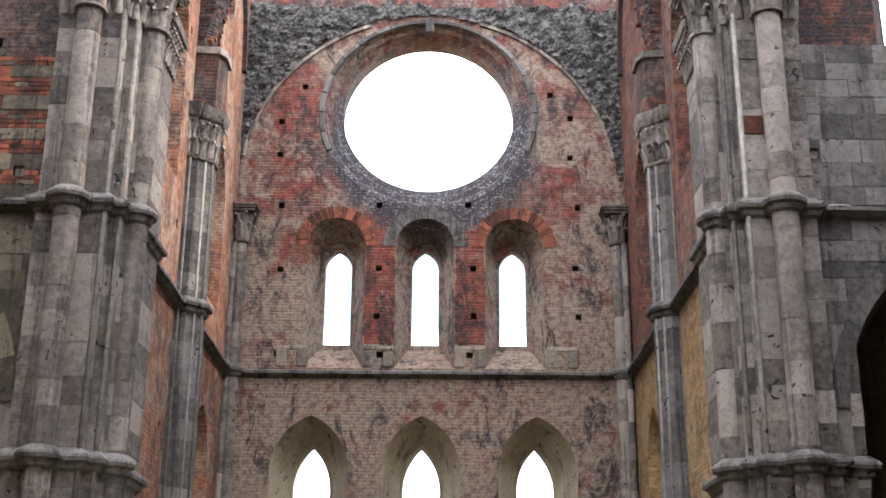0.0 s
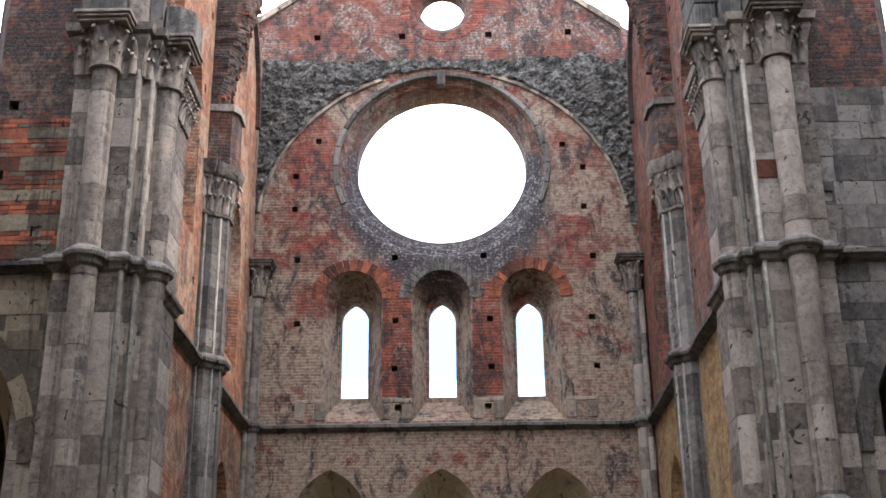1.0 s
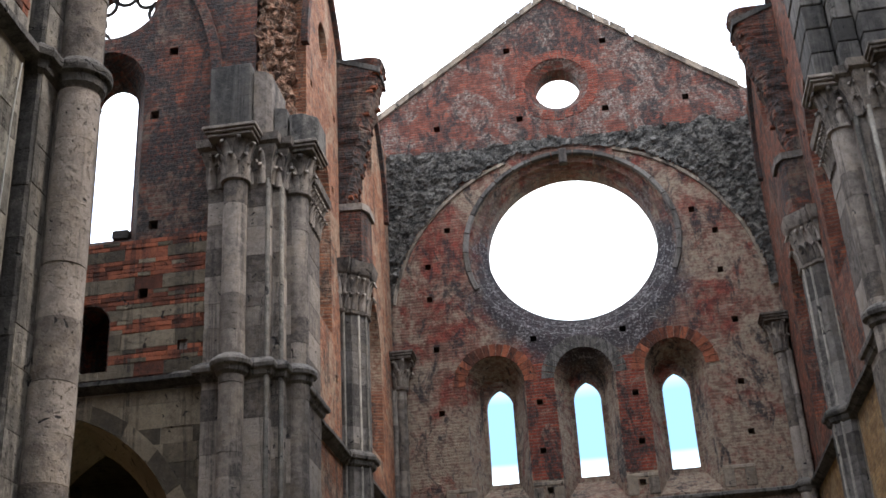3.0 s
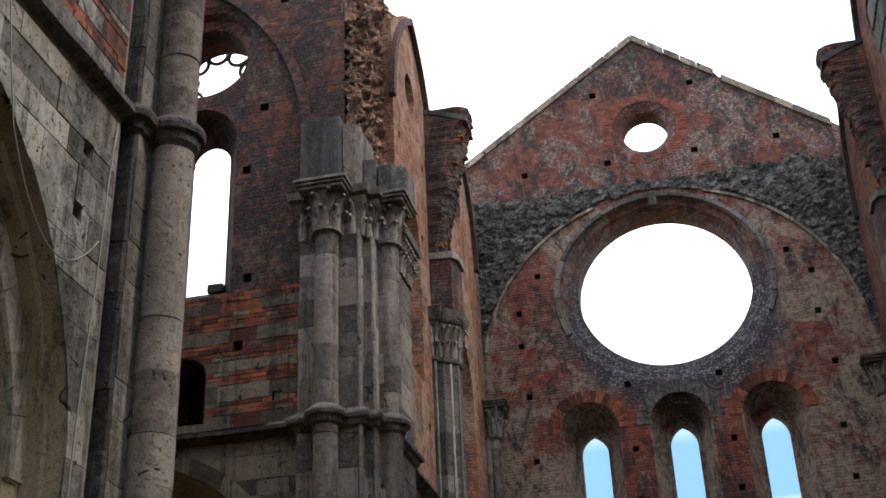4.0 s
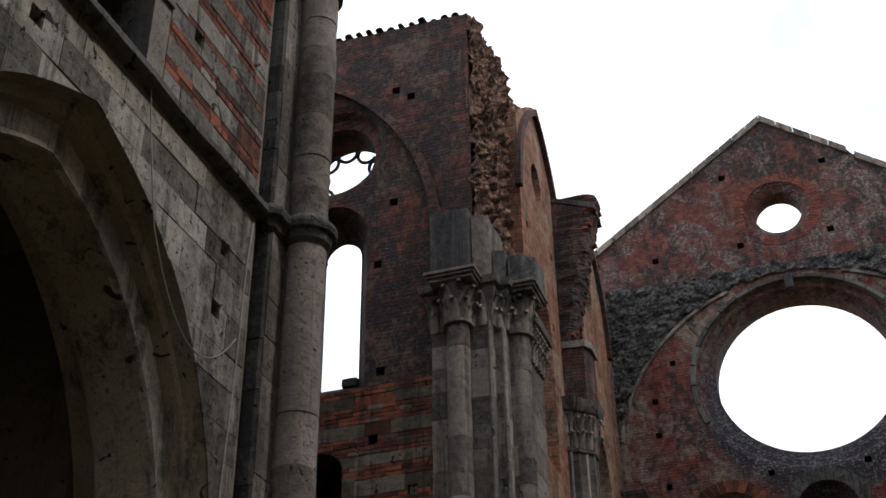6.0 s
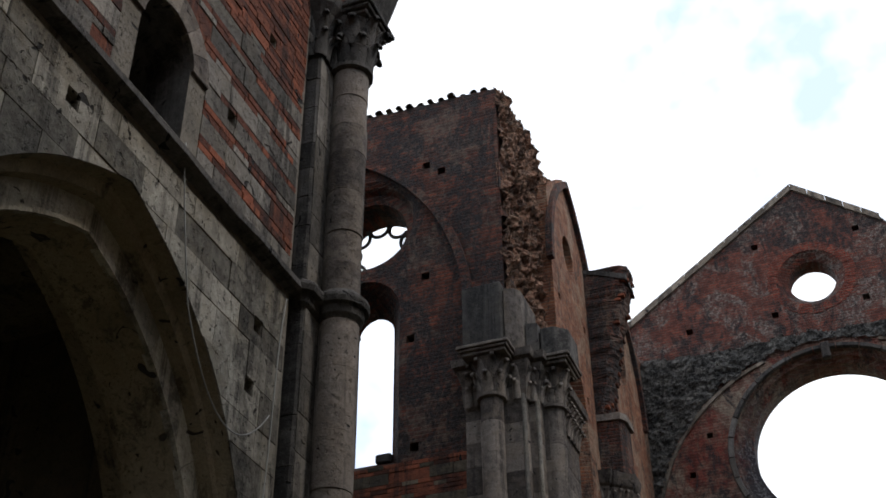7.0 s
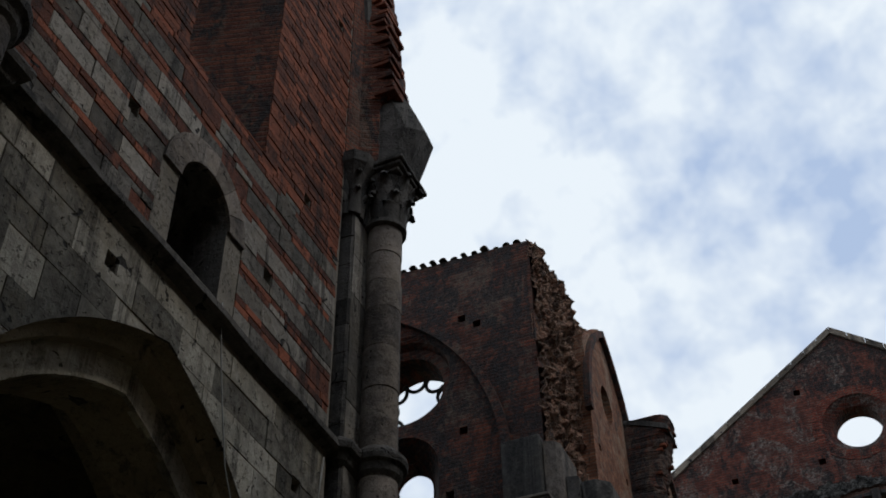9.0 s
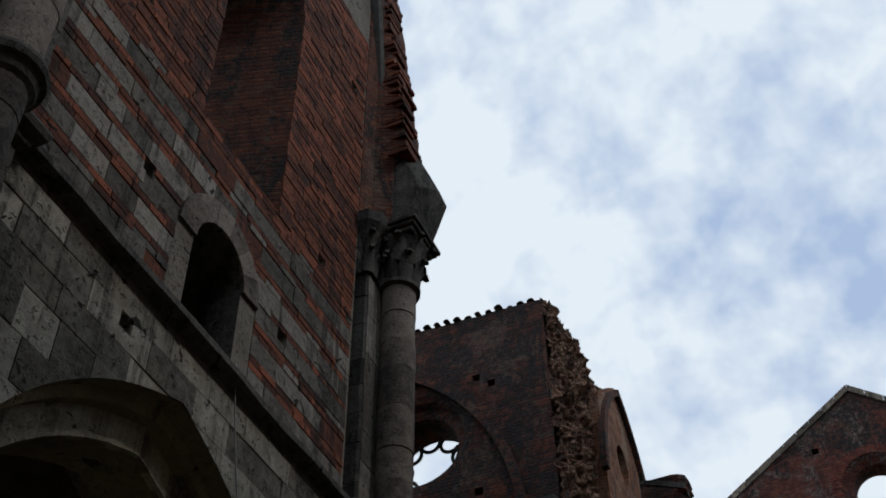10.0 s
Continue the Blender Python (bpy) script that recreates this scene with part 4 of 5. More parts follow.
# ---- transept walls, on both sides of the crossing ----
def transept(side):
    fm = map_east(15.9)
    s = side
    hin = 1.22 if s < 0 else 1.42
    def U(loop):
        return loop if s < 0 else [(0.13 - u, v) for u, v in loop][::-1]
    lan = [[(arch(-7.20, 9.90, 0.68, 12.85, 0.72), 0.0), (arch(-7.21, 10.33, 0.38, 12.80, 0.42), 0.55), (arch(-7.21, 10.33, 0.345, 12.80, 0.38), 0.57), (arch(-7.21, 10.33, 0.345, 12.80, 0.38), 0.64), (arch(-7.21, 10.0, 0.7, 13.0, 0.8), 1.0)]]
    rose = [[(ellipse(-7.22, 14.80, 1.0, 1.0, 40), 0.0), (ellipse(-7.22, 14.80, 0.90, 0.90, 40), 0.08), (ellipse(-7.23, 14.78, 0.86, 0.86, 40), 0.22), (ellipse(-7.27, 14.74, 0.74, 0.74, 40), 0.28), (ellipse(-7.27, 14.74, 0.74, 0.74, 40), 1.0)]]
    small = arch(-7.17, 7.9, 0.32, 8.65, 0.32)
    big = [[(arch(-7.2, 0.05, 1.62, 4.9, 2.3, 16), 0.0), (arch(-7.2, 0.05, 1.62, 4.9, 2.3, 16), 0.06), (arch(-7.2, 0.05, hin, 4.85, hin + 0.88, 16), 0.70), (arch(-7.2, 0.05, hin, 4.85, hin + 0.88, 16), 1.0)]]
    holes = [[(U(lp), d) for lp, d in h] for h in lan + rose]
    far = -13.0
    lo = [(far, STRING - 0.1), (-5.2, STRING - 0.1), (-5.2, 11.4), (-4.66, 11.4), (-4.66, 17.3)]
    outline = U(lo + ragged([(-4.66, 17.3), (-7.2, 17.42), (far, 17.5)], 0.3, 0.05, 4)[1:])
    bm = bmesh.new()
    sock = [(-6.04, 15.86), (-5.75, 15.65), (-6.06, 13.41), (-6.33, 12.22), (-6.25, 10.23), (-6.35, 9.09), (-5.7, 8.2)] if s < 0 else [(-5.42, 8.56), (-5.7, 12.0)]
    slab_with_sockets(bm, fm, outline, holes, [((u if s < 0 else 0.13 - u), v, 0.075) for u, v in sock] + [(0, 0, 0, U(small))], 1.0)
    tag = "north" if s < 0 else "south"
    w = structure(link_mesh("wall_transept_" + tag, bm, M_REDX), "dark red brick transept wall with lancet and round window", "wall")
    bm = bmesh.new()
    slab_with_sockets(bm, fm, U([(far, 0.0), (-5.2, 0.0), (-5.2, STRING - 0.1), (far, STRING - 0.1)]), [[(U(lp), d) for lp, d in big[0]]], [], 1.0, {0: 1})
    wl_ = structure(link_mesh("wall_transept_lower_" + tag, bm, [M_JOINT, M_TAN if s < 0 else M_SLATE]), "squared stone lower transept wall with a pointed chapel arch", "wall")
    bm = bmesh.new()
    moulding(bm, fm, far if s < 0 else 5.2, -5.2 if s < 0 else 13.0, STRING, 0.2, 0.16)
    part("string_course", bm, M_DARKSTONE, wl_, "dark stone string course")
    # rib of the lost vault, framing the wall
    bm = bmesh.new()
    lp, lo_ = arch(-7.25, 10.6, 1.9, 12.6, 3.5, 18)[1:-1], arch(-7.25, 10.6, 2.05, 12.6, 3.68, 18)[1:-1]
    if s > 0:
        lp, lo_ = [(0.13 - u, v) for u, v in lp], [(0.13 - u, v) for u, v in lo_]
    for i in range(len(lp) - 1):
        vs = [bm.verts.new(fm(u, v, ww)) for u, v in (lp[i], lp[i + 1], lo_[i + 1], lo_[i]) for ww in (0.03, -0.12)]
        for f in ((0, 1, 3, 2), (2, 3, 5, 4), (4, 5, 7, 6), (6, 7, 1, 0), (1, 7, 5, 3), (0, 2, 4, 6)):
            bm.faces.new([vs[j] for j in f])
    bmesh.ops.recalc_face_normals(bm, faces=bm.faces)
    part("wall_rib", bm, M_REDX, w, "brick wall rib of the lost vault")
    # end of the wall, torn open where the crossing arch fell
    bm = bmesh.new()
    fe = (lambda u, v, ww: (-4.64 - ww, u, v)) if s < 0 else (lambda u, v, ww: (4.77 + ww, u, v))
    crest = [(15.8, 17.32), (16.5, 17.42), (17.2, 17.60), (17.9, 17.60), (18.6, 17.48), (19.3, 17.30)]

    def below_crest(u, v):
        for (a, za), (b, zb) in zip(crest, crest[1:]):
            if a <= u <= b:
                return v < za + (zb - za) * (u - a) / (b - a) + 0.05 * noise.noise(Vector((u * 6, s, 2))) and (u < 18.2 or v > 16.5)
        return False

    grid_panel(bm, fe, 15.88, 19.2, 11.9, 17.75, 0.06, below_crest, 0.06, 0.24, 9.0)
    part("torn_end", bm, M_CORE, w, "pale pink rubble core of the torn wall end")
    bm = bmesh.new()
    slab(bm, (lambda u, v, ww: ((-4.68 - ww) if s < 0 else (4.81 + ww), u, v)), [(16.92, 11.4), (19.2, 11.4), (19.2, 17.2), (18.6, 17.4), (17.9, 17.52), (17.2, 17.52), (16.92, 17.4)], [], 0.8)
    part("wall_core", bm, M_CORE, w)
    return w, wl_, fm, U, big


T_NORTH = transept(-1)


def roof_tiles(parent, x0, x1, z0, z1, y):
    """Barrel tiles laid side by side on a wall top, their ends showing."""
    rng, n = random.Random(5), int(abs(x1 - x0) / 0.21)
    for i in range(n):
        t = (i + 0.5) / n
        cx, cz = x0 + (x1 - x0) * t, z0 + (z1 - z0) * t + rng.uniform(-0.015, 0.02)
        r, y0 = rng.uniform(0.055, 0.08), y + rng.uniform(-0.05, 0.05)
        bm = bmesh.new()
        rows = [[bm.verts.new((cx + q * math.cos(math.pi * k / 8), yy, cz - 0.02 + up + q * math.sin(math.pi * k / 8))) for k in range(9)]
                for q, yy, up in ((r, y0, 0.0), (r * 0.9, y0 + 0.5, 0.10), (r * 0.9 - 0.018, y0 + 0.5, 0.10), (r - 0.018, y0, 0.0))]
        for a, b in zip(rows, rows[1:] + rows[:1]):
            for k in range(8):
                bm.faces.new((a[k], a[k + 1], b[k + 1], b[k]))
        bmesh.ops.recalc_face_normals(bm, faces=bm.faces)
        part("roof_tile", bm, M_BROWN, parent)


roof_tiles(T_NORTH[0], -4.78, -8.6, 17.34, 17.46, 15.86)
T_SOUTH = transept(1)


# tracery left in the north round window
def tube(bm, pts, r, n=6):
    rows = []
    for i, p in enumerate(pts):
        d = (Vector(pts[min(i + 1, len(pts) - 1)]) - Vector(pts[max(i - 1, 0)])).normalized()
        a = d.orthogonal().normalized()
        b = d.cross(a)
        rows.append([bm.verts.new(Vector(p) + a * r * math.cos(2 * math.pi * k / n) + b * r * math.sin(2 * math.pi * k / n)) for k in range(n)])
    for p, q in zip(rows, rows[1:]):
        best = min(range(n), key=lambda s: sum((p[k].co - q[(k + s) % n].co).length for k in range(n)))
        for k in range(n):
            bm.faces.new((p[k], p[(k + 1) % n], q[(k + 1 + best) % n], q[(k + best) % n]))
    bm.faces.new(rows[0][::-1])
    bm.faces.new(rows[-1])


bm = bmesh.new()
for k in range(9):
    a = 2 * math.pi * k / 9 + 0.25
    c = (-7.27 + 0.60 * math.cos(a), 14.74 + 0.60 * math.sin(a))
    arc = [(c[0] + 0.19 * math.cos(a + 1.5 + (2 * math.pi - 3.0) * i / 12), 16.72, c[1] + 0.19 * math.sin(a + 1.5 + (2 * math.pi - 3.0) * i / 12)) for i in range(13)]
    tube(bm, arc, 0.036)
part("tracery", bm, M_DARKSTONE, T_NORTH[0], "stone tracery left round the rim")


# ---- squared stones as pieces ----
def cut_piece(bm, fmap, rect, openings, proud, bev):
    """One squared stone or brick, cut where it meets an opening."""
    u0, v0, u1, v1 = rect
    loop = [(u0, v0), (u1, v0), (u1, v1), (u0, v1)]
    near = [o for o in openings if not (max(p[0] for p in o) < u0 or min(p[0] for p in o) > u1 or max(p[1] for p in o) < v0 or min(p[1] for p in o) > v1)]
    inner = [o for o in near if any(inside(c, o) for c in loop + [((u0 + u1) / 2, (v0 + v1) / 2)]) or any(u0 < p[0] < u1 and v0 < p[1] < v1 for p in o)]
    if not inner:
        lo = [bm.verts.new(fmap(u, v, 0.01)) for u, v in loop]
        hi = [bm.verts.new(fmap(u, v, -proud)) for u, v in ((u0 + bev, v0 + bev), (u1 - bev, v0 + bev), (u1 - bev, v1 - bev), (u0 + bev, v1 - bev))]
        mid = [bm.verts.new(fmap(u, v, -proud + bev)) for u, v in loop]
        for i in range(4):
            j = (i + 1) % 4
            bm.faces.new((lo[i], lo[j], mid[j], mid[i]))
            bm.faces.new((mid[i], mid[j], hi[j], hi[i]))
        bm.faces.new(hi)
        return True
    if all(any(inside(c, o) for o in inner) for c in loop):
        return False
    vs, fs = filled(loop, inner)
    if not fs:
        return False
    front = {}
    edges = {}
    for f in fs:
        for i in f:
            if i not in front:
                front[i] = bm.verts.new(fmap(vs[i].x, vs[i].y, -proud))
        bm.faces.new([front[i] for i in f])
        for a, b in zip(f, f[1:] + f[:1]):
            edges[frozenset((a, b))] = edges.get(frozenset((a, b)), 0) + 1
    back = {i: bm.verts.new(fmap(vs[i].x, vs[i].y, 0.01)) for i in front}
    for e, c in edges.items():
        if c == 1:
            a, b = tuple(e)
            bm.faces.new((front[a], front[b], back[b], back[a]))
    return True


def courses(parent, fmap, u0, u1, rows, openings, mats, piece, near, limit=290, proud=0.012, striped=lambda v: False):
    """rows: (bottom, top, shortest, longest, kind). Pieces inside the stretch near(u, v) are parts; the rest is joined by kind."""
    rng = random.Random(int(u0 * 31 + len(rows)))
    joined, count = {}, 0
    for r, (v0, v1, lmin, lmax, kind) in enumerate(rows):
        u = u0 - rng.uniform(0, lmax)
        while u < u1:
            l = rng.uniform(lmin, lmax)
            a, b = max(u, u0), min(u + l, u1)
            u += l
            if b - a < 0.03:
                continue
            if striped(v0) and kind in ("grey", "brick") and rng.random() < 0.15:
                kind_here = "brick" if kind == "grey" else "grey"
            else:
                kind_here = kind
            rect = (a + 0.002, v0 + 0.002, b - 0.002, v1 - 0.002)
            p = proud * rng.uniform(0.3, 1.5)
            if count < limit and near((a + b) / 2, (v0 + v1) / 2):
                bm = bmesh.new()
                if cut_piece(bm, fmap, rect, openings, p, 0.004):
                    bmesh.ops.recalc_face_normals(bm, faces=bm.faces)
                    part(piece[kind_here], bm, mats[kind_here][0], parent)
                    count += 1
                else:
                    bm.free()
            else:
                if kind_here not in joined:
                    joined[kind_here] = bmesh.new()
                cut_piece(joined[kind_here], fmap, rect, openings, p, 0.004)
    for kind, bm in joined.items():
        bmesh.ops.recalc_face_normals(bm, faces=bm.faces)
        tagged(part(piece[kind] + "_field", bm, mats[kind][1], parent), kind="stuff")


def voussoirs(parent, fmap, lp, lo, w0, w1, n_skip, mat, name="voussoir", per=2, group=True):
    """Wedge stones between an inner and an outer arch loop."""
    i = 0
    while i < len(lp) - 1:
        j = min(i + per, len(lp) - 1)
        bm = bmesh.new()
        rows = []
        for k in range(i, j + 1):
            e = 0.004 if k == i else -0.004 if k == j else 0.0
            rows.append([bm.verts.new(fmap(u, v + e, w)) for (u, v) in (lp[k], lo[k]) for w in (w0, w1)])
        for a, b in zip(rows, rows[1:]):
            for x, y in ((0, 1), (1, 3), (3, 2), (2, 0)):
                bm.faces.new((a[x], a[y], b[y], b[x]))
        bm.faces.new([rows[0][x] for x in (0, 1, 3, 2)])
        bm.faces.new([rows[-1][x] for x in (2, 3, 1, 0)])
        bmesh.ops.recalc_face_normals(bm, faces=bm.faces)
        part(name, bm, mat, parent)
        i = j


MATS = {"stone": (M_ASHLAR, M_ASHLARI), "brick": (M_RED, M_REDI), "grey": (M_PALE, M_PALEI)}
PIECE = {"stone": "stone", "brick": "brick", "grey": "stone"}


def even_rows(z0, z1, hmin, hmax, lmin, lmax, kind, seed):
    rng, out, z = random.Random(seed), [], z0
    while z < z1 - 0.02:
        h = rng.uniform(hmin, hmax)
        if z + h > z1 - hmin * 0.6:
            h = z1 - z
        out.append((z, z + h, lmin, lmax, kind))
        z += h
    return out


# ---- near nave wall, on the north side ----
N_MAP = map_left(-4.17)
A_OUT = arch(5.5, 0.05, 2.08, 4.3, 2.78, 22)
A_MID = arch(5.5, 0.05, 2.05, 4.3, 2.66, 22)
A_IN = arch(5.5, 0.05, 1.85, 4.3, 2.42, 22)
N_WIN = arch(5.63, 7.86, 0.36, 8.60, 0.36, 10)
N_WIN_OUT = arch(5.63, 7.86, 0.60, 8.60, 0.62, 10)
N_BIG = arch(5.72, 9.95, 0.66, 13.0, 1.3, 12)
N_BIG_IN = arch(5.72, 10.6, 0.36, 12.7, 0.9, 12)
N_SOCKETS = [(4.75, 7.23), (7.19, 10.09), (6.66, 8.66), (7.41, 6.98), (7.35, 6.39), (7.58, 13.4), (4.6, 8.7), (4.1, 10.4)]
NY0, NY1 = -0.3, 7.9
bm = bmesh.new()
# small window's reveal takes dark stone to paint the darkness inside it
slab_with_sockets(bm, N_MAP, [(-8.0, 0.0), (NY1, 0.0), (NY1, 15.8)] + ragged([(NY1, 15.8), (4, 16.2), (-8.0, 16.2)], 0.4, 0.1)[1:],
                  [[(A_OUT, 0.0), (A_OUT, 0.15), (A_MID, 0.17), (A_MID, 0.32), (A_IN, 0.33), (A_IN, 0.80), (A_OUT, 0.82), (A_OUT, 1.15)],
                   [(N_WIN, 0.0), (N_WIN, 1.15)], [(N_BIG, 0.0), (N_BIG_IN, 1.0), (N_BIG_IN, 1.15)]], [(u, v, 0.065) for u, v in N_SOCKETS], 1.15, {0: 2, 1: 3, 2: 1})
near_wall = structure(link_mesh("wall_nave_north", bm, [M_JOINT, M_REDY, M_TAN, M_DARKSTONE]), "nave wall of pale ashlar below and striped brick above", "wall")
bm = bmesh.new()
moulding(bm, N_MAP, 3.15, 7.95, STRING, 0.15, 0.12)
part("string_course", bm, M_DARKSTONE, near_wall, "dark stone string course")


def nave_pier(y, x0=-3.92):
    """A shaft with pilasters against the nave wall."""
    p = empty("nave_pier", "stone wall pier with one thick round shaft and leaf capital", "pier", "nave piers")
    plan = [(-4.6, y - 0.42), (-4.3, y - 0.42), (-4.10, y - 0.42), (-4.08, y - 0.40), (-4.08, y + 0.4), (-4.6, y + 0.4)]
    # pilaster's shaded side is put in as dark stone colour
    stack(p, plan, 0.0, 10.7, M_DARKSTONE, seed=int(y * 10))
    # added pale strip stands in for sunlight on the pilaster's front
    stack(p, [(-4.12, y - 0.395), (-4.068, y - 0.395), (-4.068, y - 0.02), (-4.12, y - 0.02)], 0.0, 10.6, M_PALE, seed=int(y * 3), name="fillet")
    drums(p, x0, y, 0.185, 0.0, 10.6, M_STONE, seed=int(y * 7))
    capital(p, x0, y, 0.185, 10.6, 11.42, M_DARKSTONE, over=0.09)
    for z in (STRING,):
        bm = bmesh.new()
        profile_band(bm, plan, band_profile(z))
        lathe(bm, x0, y, [(0.185 + d * 0.7, zz) for d, zz in band_profile(z)], 20)
        part("band", bm, M_DARKSTONE, p, "dark moulded stone band")
    bm = bmesh.new()
    profile_band(bm, plan, [(0.0, 10.55), (0.04, 11.0), (0.10, 11.2), (0.16, 11.3), (0.18, 11.42), (0.0, 11.43)])
    stalks = []
    for i in range(1, 4):
        a, b = plan[i], plan[i + 1]
        d = Vector((b[0] - a[0], b[1] - a[1], 0))
        o = Vector((d.y, -d.x, 0)).normalized()
        for k in range(max(1, int(d.length / 0.14))):
            at = Vector((*a, 0)) + d * (k + 0.5) / max(1, int(d.length / 0.14)) + o * 0.03
            stalks.append((at + Vector((0, 0, 10.62)), o, 0.13, 0.3))
            stalks.append((at + Vector((0, 0, 10.85)), o, 0.13, 0.32))
    leaves(part("frieze", bm, M_DARKSTONE, p, "carved leaf frieze"), stalks, M_DARKSTONE)
    bm = bmesh.new()
    rows = []
    for z, out in ((11.42, -3.64), (11.7, -3.54), (12.0, -3.44), (12.3, -3.53), (12.65, -3.66)):
        rows.append([bm.verts.new(v) for v in ((-4.5, y - 0.28, z), (-4.05, y - 0.28, z), (out - 0.16, y - 0.2, z), (out, y - 0.06, z), (out, y + 0.22, z), (out - 0.14, y + 0.34, z), (-4.5, y + 0.35, z))])
    for a, b in zip(rows, rows[1:]):
        for k in range(7):
            bm.faces.new((a[k], a[(k + 1) % 7], b[(k + 1) % 7], b[k]))
    bm.faces.new(rows[0]); bm.faces.new(rows[-1])
    bmesh.ops.recalc_face_normals(bm, faces=bm.faces)
    part("springer", bm, M_DARKSTONE, p, "blackened stone springer block")
    return p


nave_pier(8.42)
nave_pier(2.95)
# broken brick wall above the crossing pier
bm = bmesh.new()
rows = []
for i in range(46):
    z = 11.4 + 0.12 * i
    xo = -4.0 + (0.28 if z > 12.5 else 0.1) - 0.10 * max(0.0, z - 12.5) + 0.05 * noise.noise(Vector((z * 5, 0, 0)))
    yo = 8.62 + 0.06 * noise.noise(Vector((z * 4, 3, 0)))
    rows.append([bm.verts.new((x, y, z)) for x, y in ((-5.3, 7.88), (-4.16, 7.88), (-4.10, 8.05), (xo, 8.16), (xo, yo), (-5.3, yo))])
for a, b in zip(rows, rows[1:]):
    for i in range(6):
        j = (i + 1) % 6
        bm.faces.new((a[i], a[j], b[j], b[i]))
bm.faces.new(rows[0]); bm.faces.new(rows[-1])
bmesh.ops.recalc_face_normals(bm, faces=bm.faces)
part("broken_end", bm, M_REDY, near_wall, "ragged brick end of the wall")

# thin dark rib that rises beside the pier's springer
bm = bmesh.new()
rows = []
for i in range(15):
    t = i / 14
    yy, zz = 8.20 - 0.42 * t ** 1.7, 12.4 + 4.0 * t
    rows.append([bm.verts.new((x, yy + o, zz)) for x, o in ((-4.3, -0.05), (-4.06, -0.05), (-4.03, 0.0), (-4.06, 0.05), (-4.3, 0.05))])
for a, b in zip(rows, rows[1:]):
    for k in range(5):
        bm.faces.new((a[k], a[(k + 1) % 5], b[(k + 1) % 5], b[k]))
bm.faces.new(rows[0]); bm.faces.new(rows[-1])
bmesh.ops.recalc_face_normals(bm, faces=bm.faces)
part("wall_rib", bm, M_DARKSTONE, near_wall, "blackened stone rib of the lost vault")

# bricks left jutting from the torn edge
rt = random.Random(31)
for i in range(54):
    z = 12.4 + i * 0.078
    if rt.random() < 0.25:
        continue
    xo = -3.74 - 0.10 * (z - 12.5)
    w = rt.uniform(0.02, 0.09)
    bm = bmesh.new()
    block(bm, (xo - 0.2, 8.10 + rt.uniform(-0.03, 0.05), z), (xo + w, 8.30 + rt.uniform(0.0, 0.25), z + 0.066), 0.006)
    part("brick", bm, M_RED, near_wall)

# ---- aisle and chapel boxes, added with lids to keep the arches dark inside ----
def closed_box(name, x0, x1, y0, y1, z1, label, open_side, windows=()):
    th = 0.3
    walls = {"west": ((x0, y0 - th, 0), (x1, y0, z1)), "east": ((x0, y1, 0), (x1, y1 + th, z1)),
             "north": ((x0 - th, y0 - th, 0), (x0, y1 + th, z1)), "south": ((x1, y0 - th, 0), (x1 + th, y1 + th, z1))}
    for k, (a, b) in walls.items():
        if k != open_side:
            bm = bmesh.new()
            if k == "north" and windows:
                slab(bm, map_left(b[0]), [(a[1], 0.0), (b[1], 0.0), (b[1], z1), (a[1], z1)], [[(arch(c, 2.6, 0.7, 5.6, 1.1), 0.0), (arch(c, 2.6, 0.7, 5.6, 1.1), th)] for c in windows], th)
            else:
                block(bm, a, b, 0)
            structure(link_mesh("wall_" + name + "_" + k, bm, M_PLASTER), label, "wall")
    # unseen flat lid, added to block the sky
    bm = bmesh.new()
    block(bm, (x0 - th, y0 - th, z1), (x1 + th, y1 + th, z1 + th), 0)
    structure(link_mesh("ceiling_" + name, bm, M_PLASTER), "flat lid added to darken the " + name.replace("_", " "), "ceiling")


# unseen outer windows, added to brighten the arch from behind
closed_box("aisle", -9.0, -5.33, -6.0, 7.4, 9.5, "plain plastered aisle wall added to keep the arch dark", "south", (5.0, 1.0, -3.5))
# unseen slab, added to keep aisle daylight out of the small window
bm = bmesh.new()
block(bm, (-9.0, -6.0, 7.42), (-5.33, 7.4, 7.62), 0)
structure(link_mesh("ceiling_aisle_vault", bm, M_PLASTER), "flat slab added to keep the space above the aisle dark", "ceiling")
closed_box("north_chapel", -9.2, -4.9, 16.92, 20.5, 7.5, "plain plastered chapel wall added to keep the arch dark", "west")
closed_box("south_chapel", 5.0, 9.4, 16.92, 20.5, 7.5, "plain plastered chapel wall added to keep the arch dark", "west")

# plain walls that close the place: nave south side and the west front
bm = bmesh.new()
slab(bm, map_right(4.6), [(-16.0, 0.0), (8.4, 0.0), (8.4, 16.4), (-16.0, 16.4)], [[(arch(c, 0.05, 1.6, 4.3, 2.4, 12), 0.0), (arch(c, 0.05, 1.6, 4.3, 2.4, 12), 1.1)] for c in (5.4, 0.0, -5.4, -10.8)], 1.1)
structure(link_mesh("wall_nave_south", bm, M_REDY), "plain brick nave wall with pointed arches", "wall")
bm = bmesh.new()
block(bm, (-9, -17, 0), (9, -16, 15.5), 0)
structure(link_mesh("wall_west", bm, M_REDX), "plain brick west front", "wall")
# west walls out of view, added to cut sky light in the transept arms
for x0, x1, tag in ((-14.0, -5.34, "north"), (5.72, 14.0, "south")):
    bm = bmesh.new()
    block(bm, (x0, 7.7, 0), (x1, 8.59, 16.4), 0)
    structure(link_mesh("wall_transept_west_" + tag, bm, M_REDX), "unseen brick west wall added to shade the transept arm", "wall")
bm = bmesh.new()
block(bm, (-14, 8.0, 0), (-13, 17, 15.5), 0)
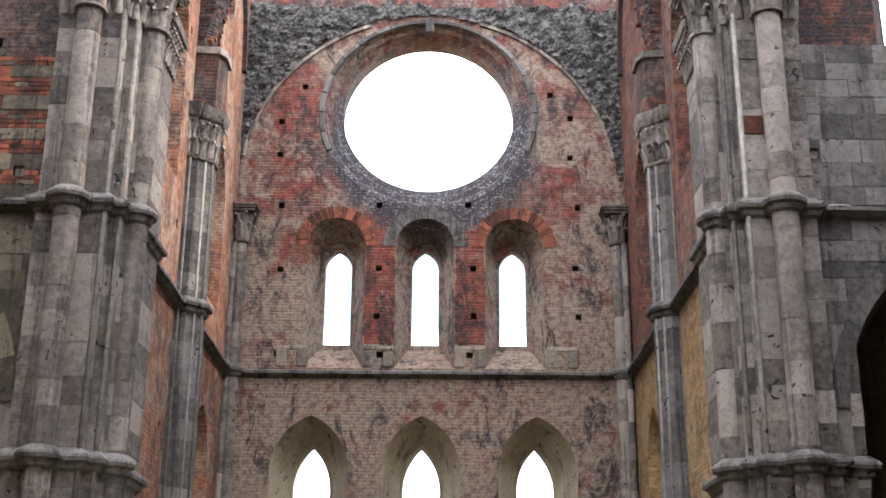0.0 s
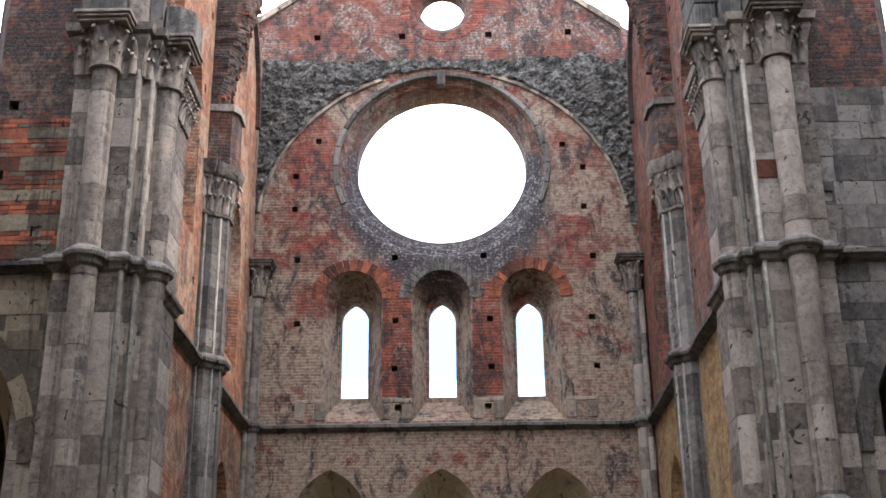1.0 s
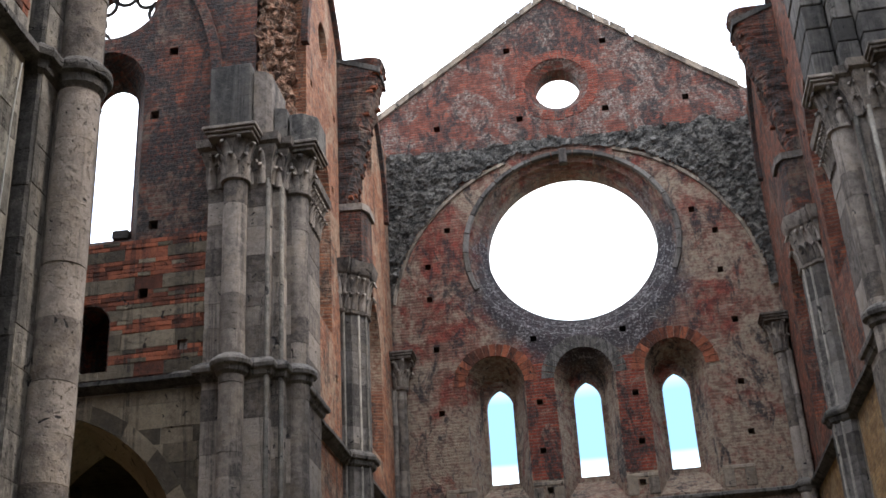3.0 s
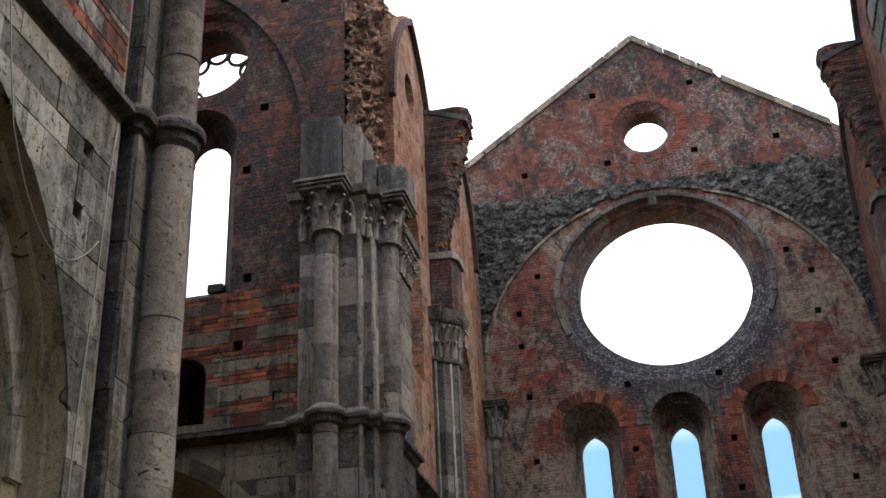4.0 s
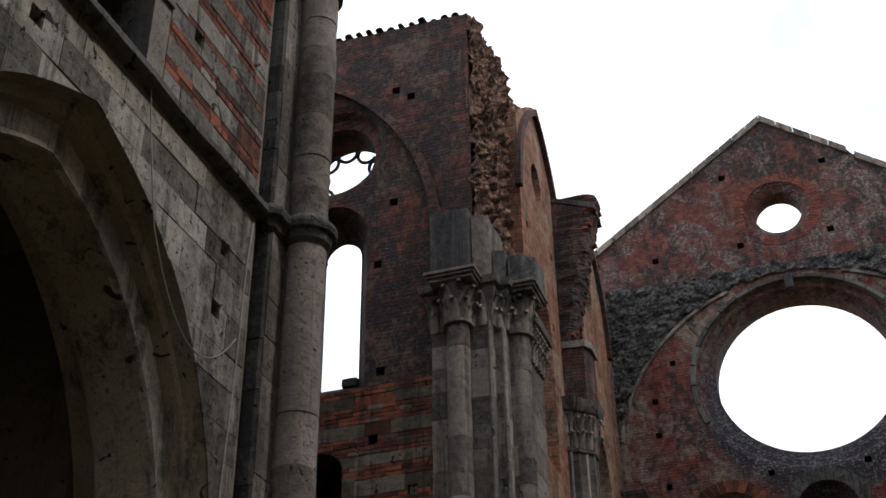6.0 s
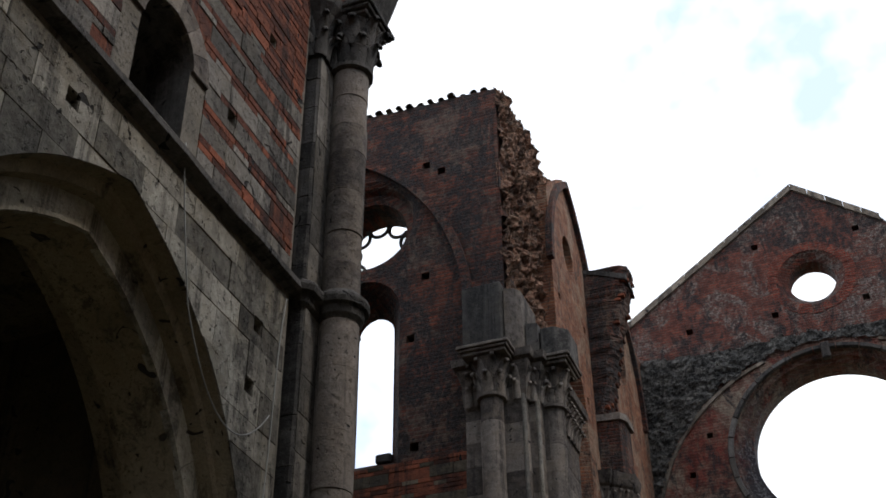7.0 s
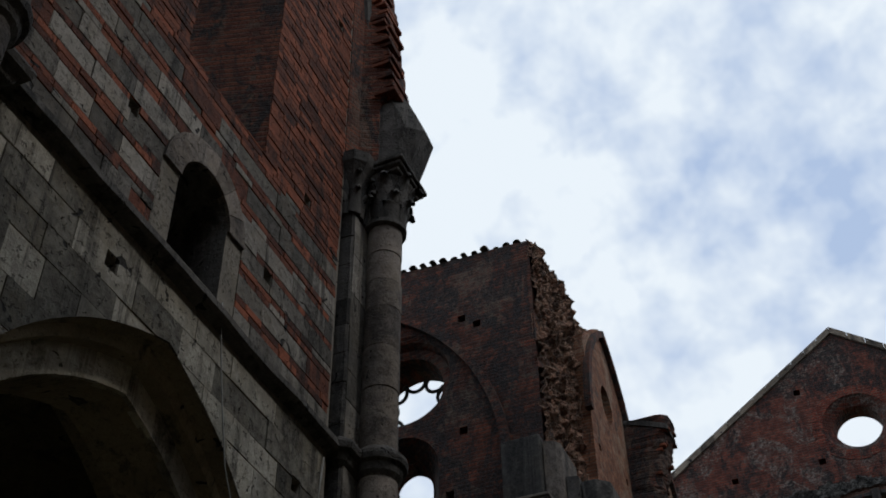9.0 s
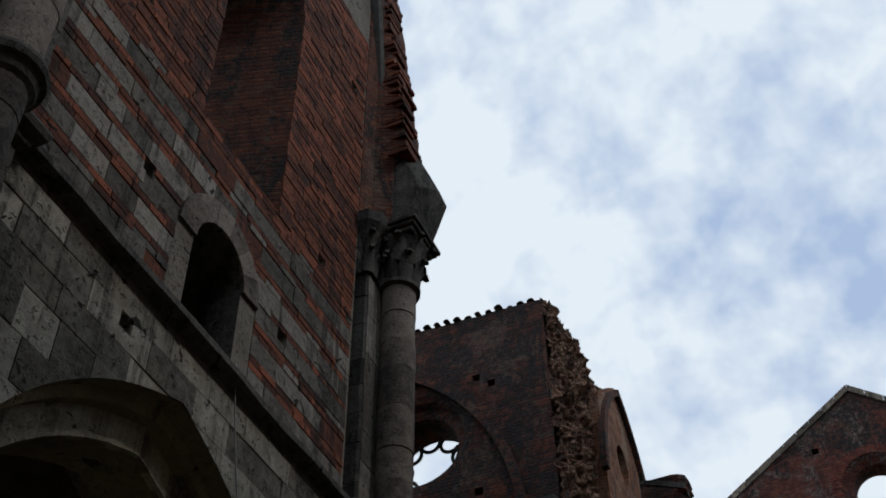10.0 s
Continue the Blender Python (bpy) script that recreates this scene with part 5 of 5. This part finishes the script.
structure(link_mesh("wall_transept_end_north", bm, M_REDY), "plain brick transept end wall", "wall")
bm = bmesh.new()
block(bm, (13, 8.0, 0), (14, 17, 15.5), 0)
structure(link_mesh("wall_transept_end_south", bm, M_REDY), "plain brick transept end wall", "wall")

# loose stone left on the transept lancet's sill
bm = bmesh.new()
block(bm, (-7.12, 16.35, 10.30), (-6.84, 16.6, 10.46), 0.02)
rough(bm, 0.015, 6)
tagged(link_mesh("loose_stone", bm, M_DARKSTONE), "small dark loose stone lying on the lancet sill", "stone")

bm = bmesh.new()
block(bm, (-7.46, 15.96, 7.76), (-7.30, 16.12, 7.98), 0.02)
rough(bm, 0.012, 7)
tagged(link_mesh("loose_stone", bm, M_LIME), "small pale loose stone standing in the dark wall niche", "stone")

# cable that hangs from the string course
cable = empty("hanging_cable", "thin pale cable hanging loose down the ashlar wall", "cable")
bm = bmesh.new()
pts = []
for i in range(25):
    t = i / 24
    pts.append((-4.13, 6.02 + 0.32 * t ** 1.3, 7.85 - 1.32 * t))
for i in range(1, 25):
    y = 6.34 + 1.32 * i / 24
    pts.append((-4.13, y, 5.87 + 1.2 * (y - 7.08) ** 2))
tube(bm, pts, 0.006)
part("strand", bm, M_WIRE, cable, smooth=True)
bm = bmesh.new()
tube(bm, [(-4.145, 7.82 - 0.035 * k ** 0.7 - 0.01 * math.sin(k * 0.9), 7.5 - 0.3 * k) for k in range(16)], 0.006)
part("strand", bm, M_WIRE, cable, smooth=True)

# ---- masonry pieces ----
holes_near = [A_OUT, N_WIN_OUT, N_BIG] + [square(u, v, 0.07) for u, v in N_SOCKETS]
rows_n = even_rows(1.2, STRING - 0.22, 0.24, 0.42, 0.35, 0.85, "stone", 5)
z = STRING + 0.02
rs = random.Random(8)
while z < 9.75:
    h = rs.uniform(0.20, 0.27)
    rows_n.append((z, z + h, 0.3, 0.7, "grey"))
    z += h
    for _ in range(rs.choice((1, 2, 2))):
        if z < 9.72:
            rows_n.append((z, z + 0.075, 0.2, 0.3, "brick"))
            z += 0.075
top_b = z
while z < 14.6:
    rows_n.append((z, z + 0.075, 0.2, 0.3, "brick"))
    z += 0.075
courses(near_wall, N_MAP, 3.1, 7.86, rows_n, holes_near, MATS, PIECE, lambda u, v: 4.6 < u < 7.9 and 5.4 < v < 9.6, 300, 0.011, lambda v: 7.7 < v < 9.8)
voussoirs(near_wall, N_MAP, N_WIN[1:-1], N_WIN_OUT[1:-1], -0.03, 0.04, 0, M_STONE, per=3)
# extra pale colour stands in for sunlight on this narrow arch face
voussoirs(near_wall, map_left(-4.17), A_IN[1:-1], A_MID[1:-1], 0.29, 0.36, 0, M_LIME, "arch_stone", 3)

for w, wl_, fm, U, big in (T_NORTH, T_SOUTH):
    north = w is T_NORTH[0]
    ring = arch(-7.2, 0.05, 1.62, 4.9, 2.3, 16)
    outer = arch(-7.2, 0.05, 1.85, 4.9, 2.56, 16)
    if not north:
        ring, outer = [(0.13 - u, v) for u, v in ring], [(0.13 - u, v) for u, v in outer]
    a, b = (-9.0, -5.33) if north else (5.5, 9.0)
    rows_t = even_rows(3.0, STRING - 0.22, 0.22, 0.4, 0.3, 0.8, "stone", 11 if north else 12)
    if not north:
        rows_t += even_rows(STRING + 0.02, 10.3, 0.24, 0.42, 0.3, 0.8, "grey", 13)
    mats = {"stone": (M_BROWN, M_BROWNI), "grey": (M_BROWN, M_BROWNI), "brick": (M_RED, M_REDI)} if north else {"stone": (M_SLATE, M_SLATEI), "grey": (M_SLATE, M_SLATEI)}
    if north:
        rb, zz = random.Random(17), STRING + 0.03
        while zz < 9.7:
            hh = rb.uniform(0.16, 0.26)
            rows_t.append((zz, zz + hh, 0.3, 0.75, "grey"))
            zz += hh
            for _ in range(rb.choice((2, 3, 4))):
                rows_t.append((zz, zz + 0.072, 0.2, 0.3, "brick"))
                zz += 0.072
    courses(wl_, fm, a, b, rows_t, [outer] + ([arch(-7.17, 7.9, 0.34, 8.65, 0.34), square(-6.35, 9.09, 0.08), square(-5.7, 8.2, 0.08)] if north else [square(5.55, 8.56, 0.08)]), mats, PIECE, lambda u, v: True, 280, 0.012, lambda v: north and v > 7.7)
    voussoirs(wl_, fm, ring[1:-1], outer[1:-1], -0.03, 0.05, 0, M_BROWN if north else M_SLATE, per=3)
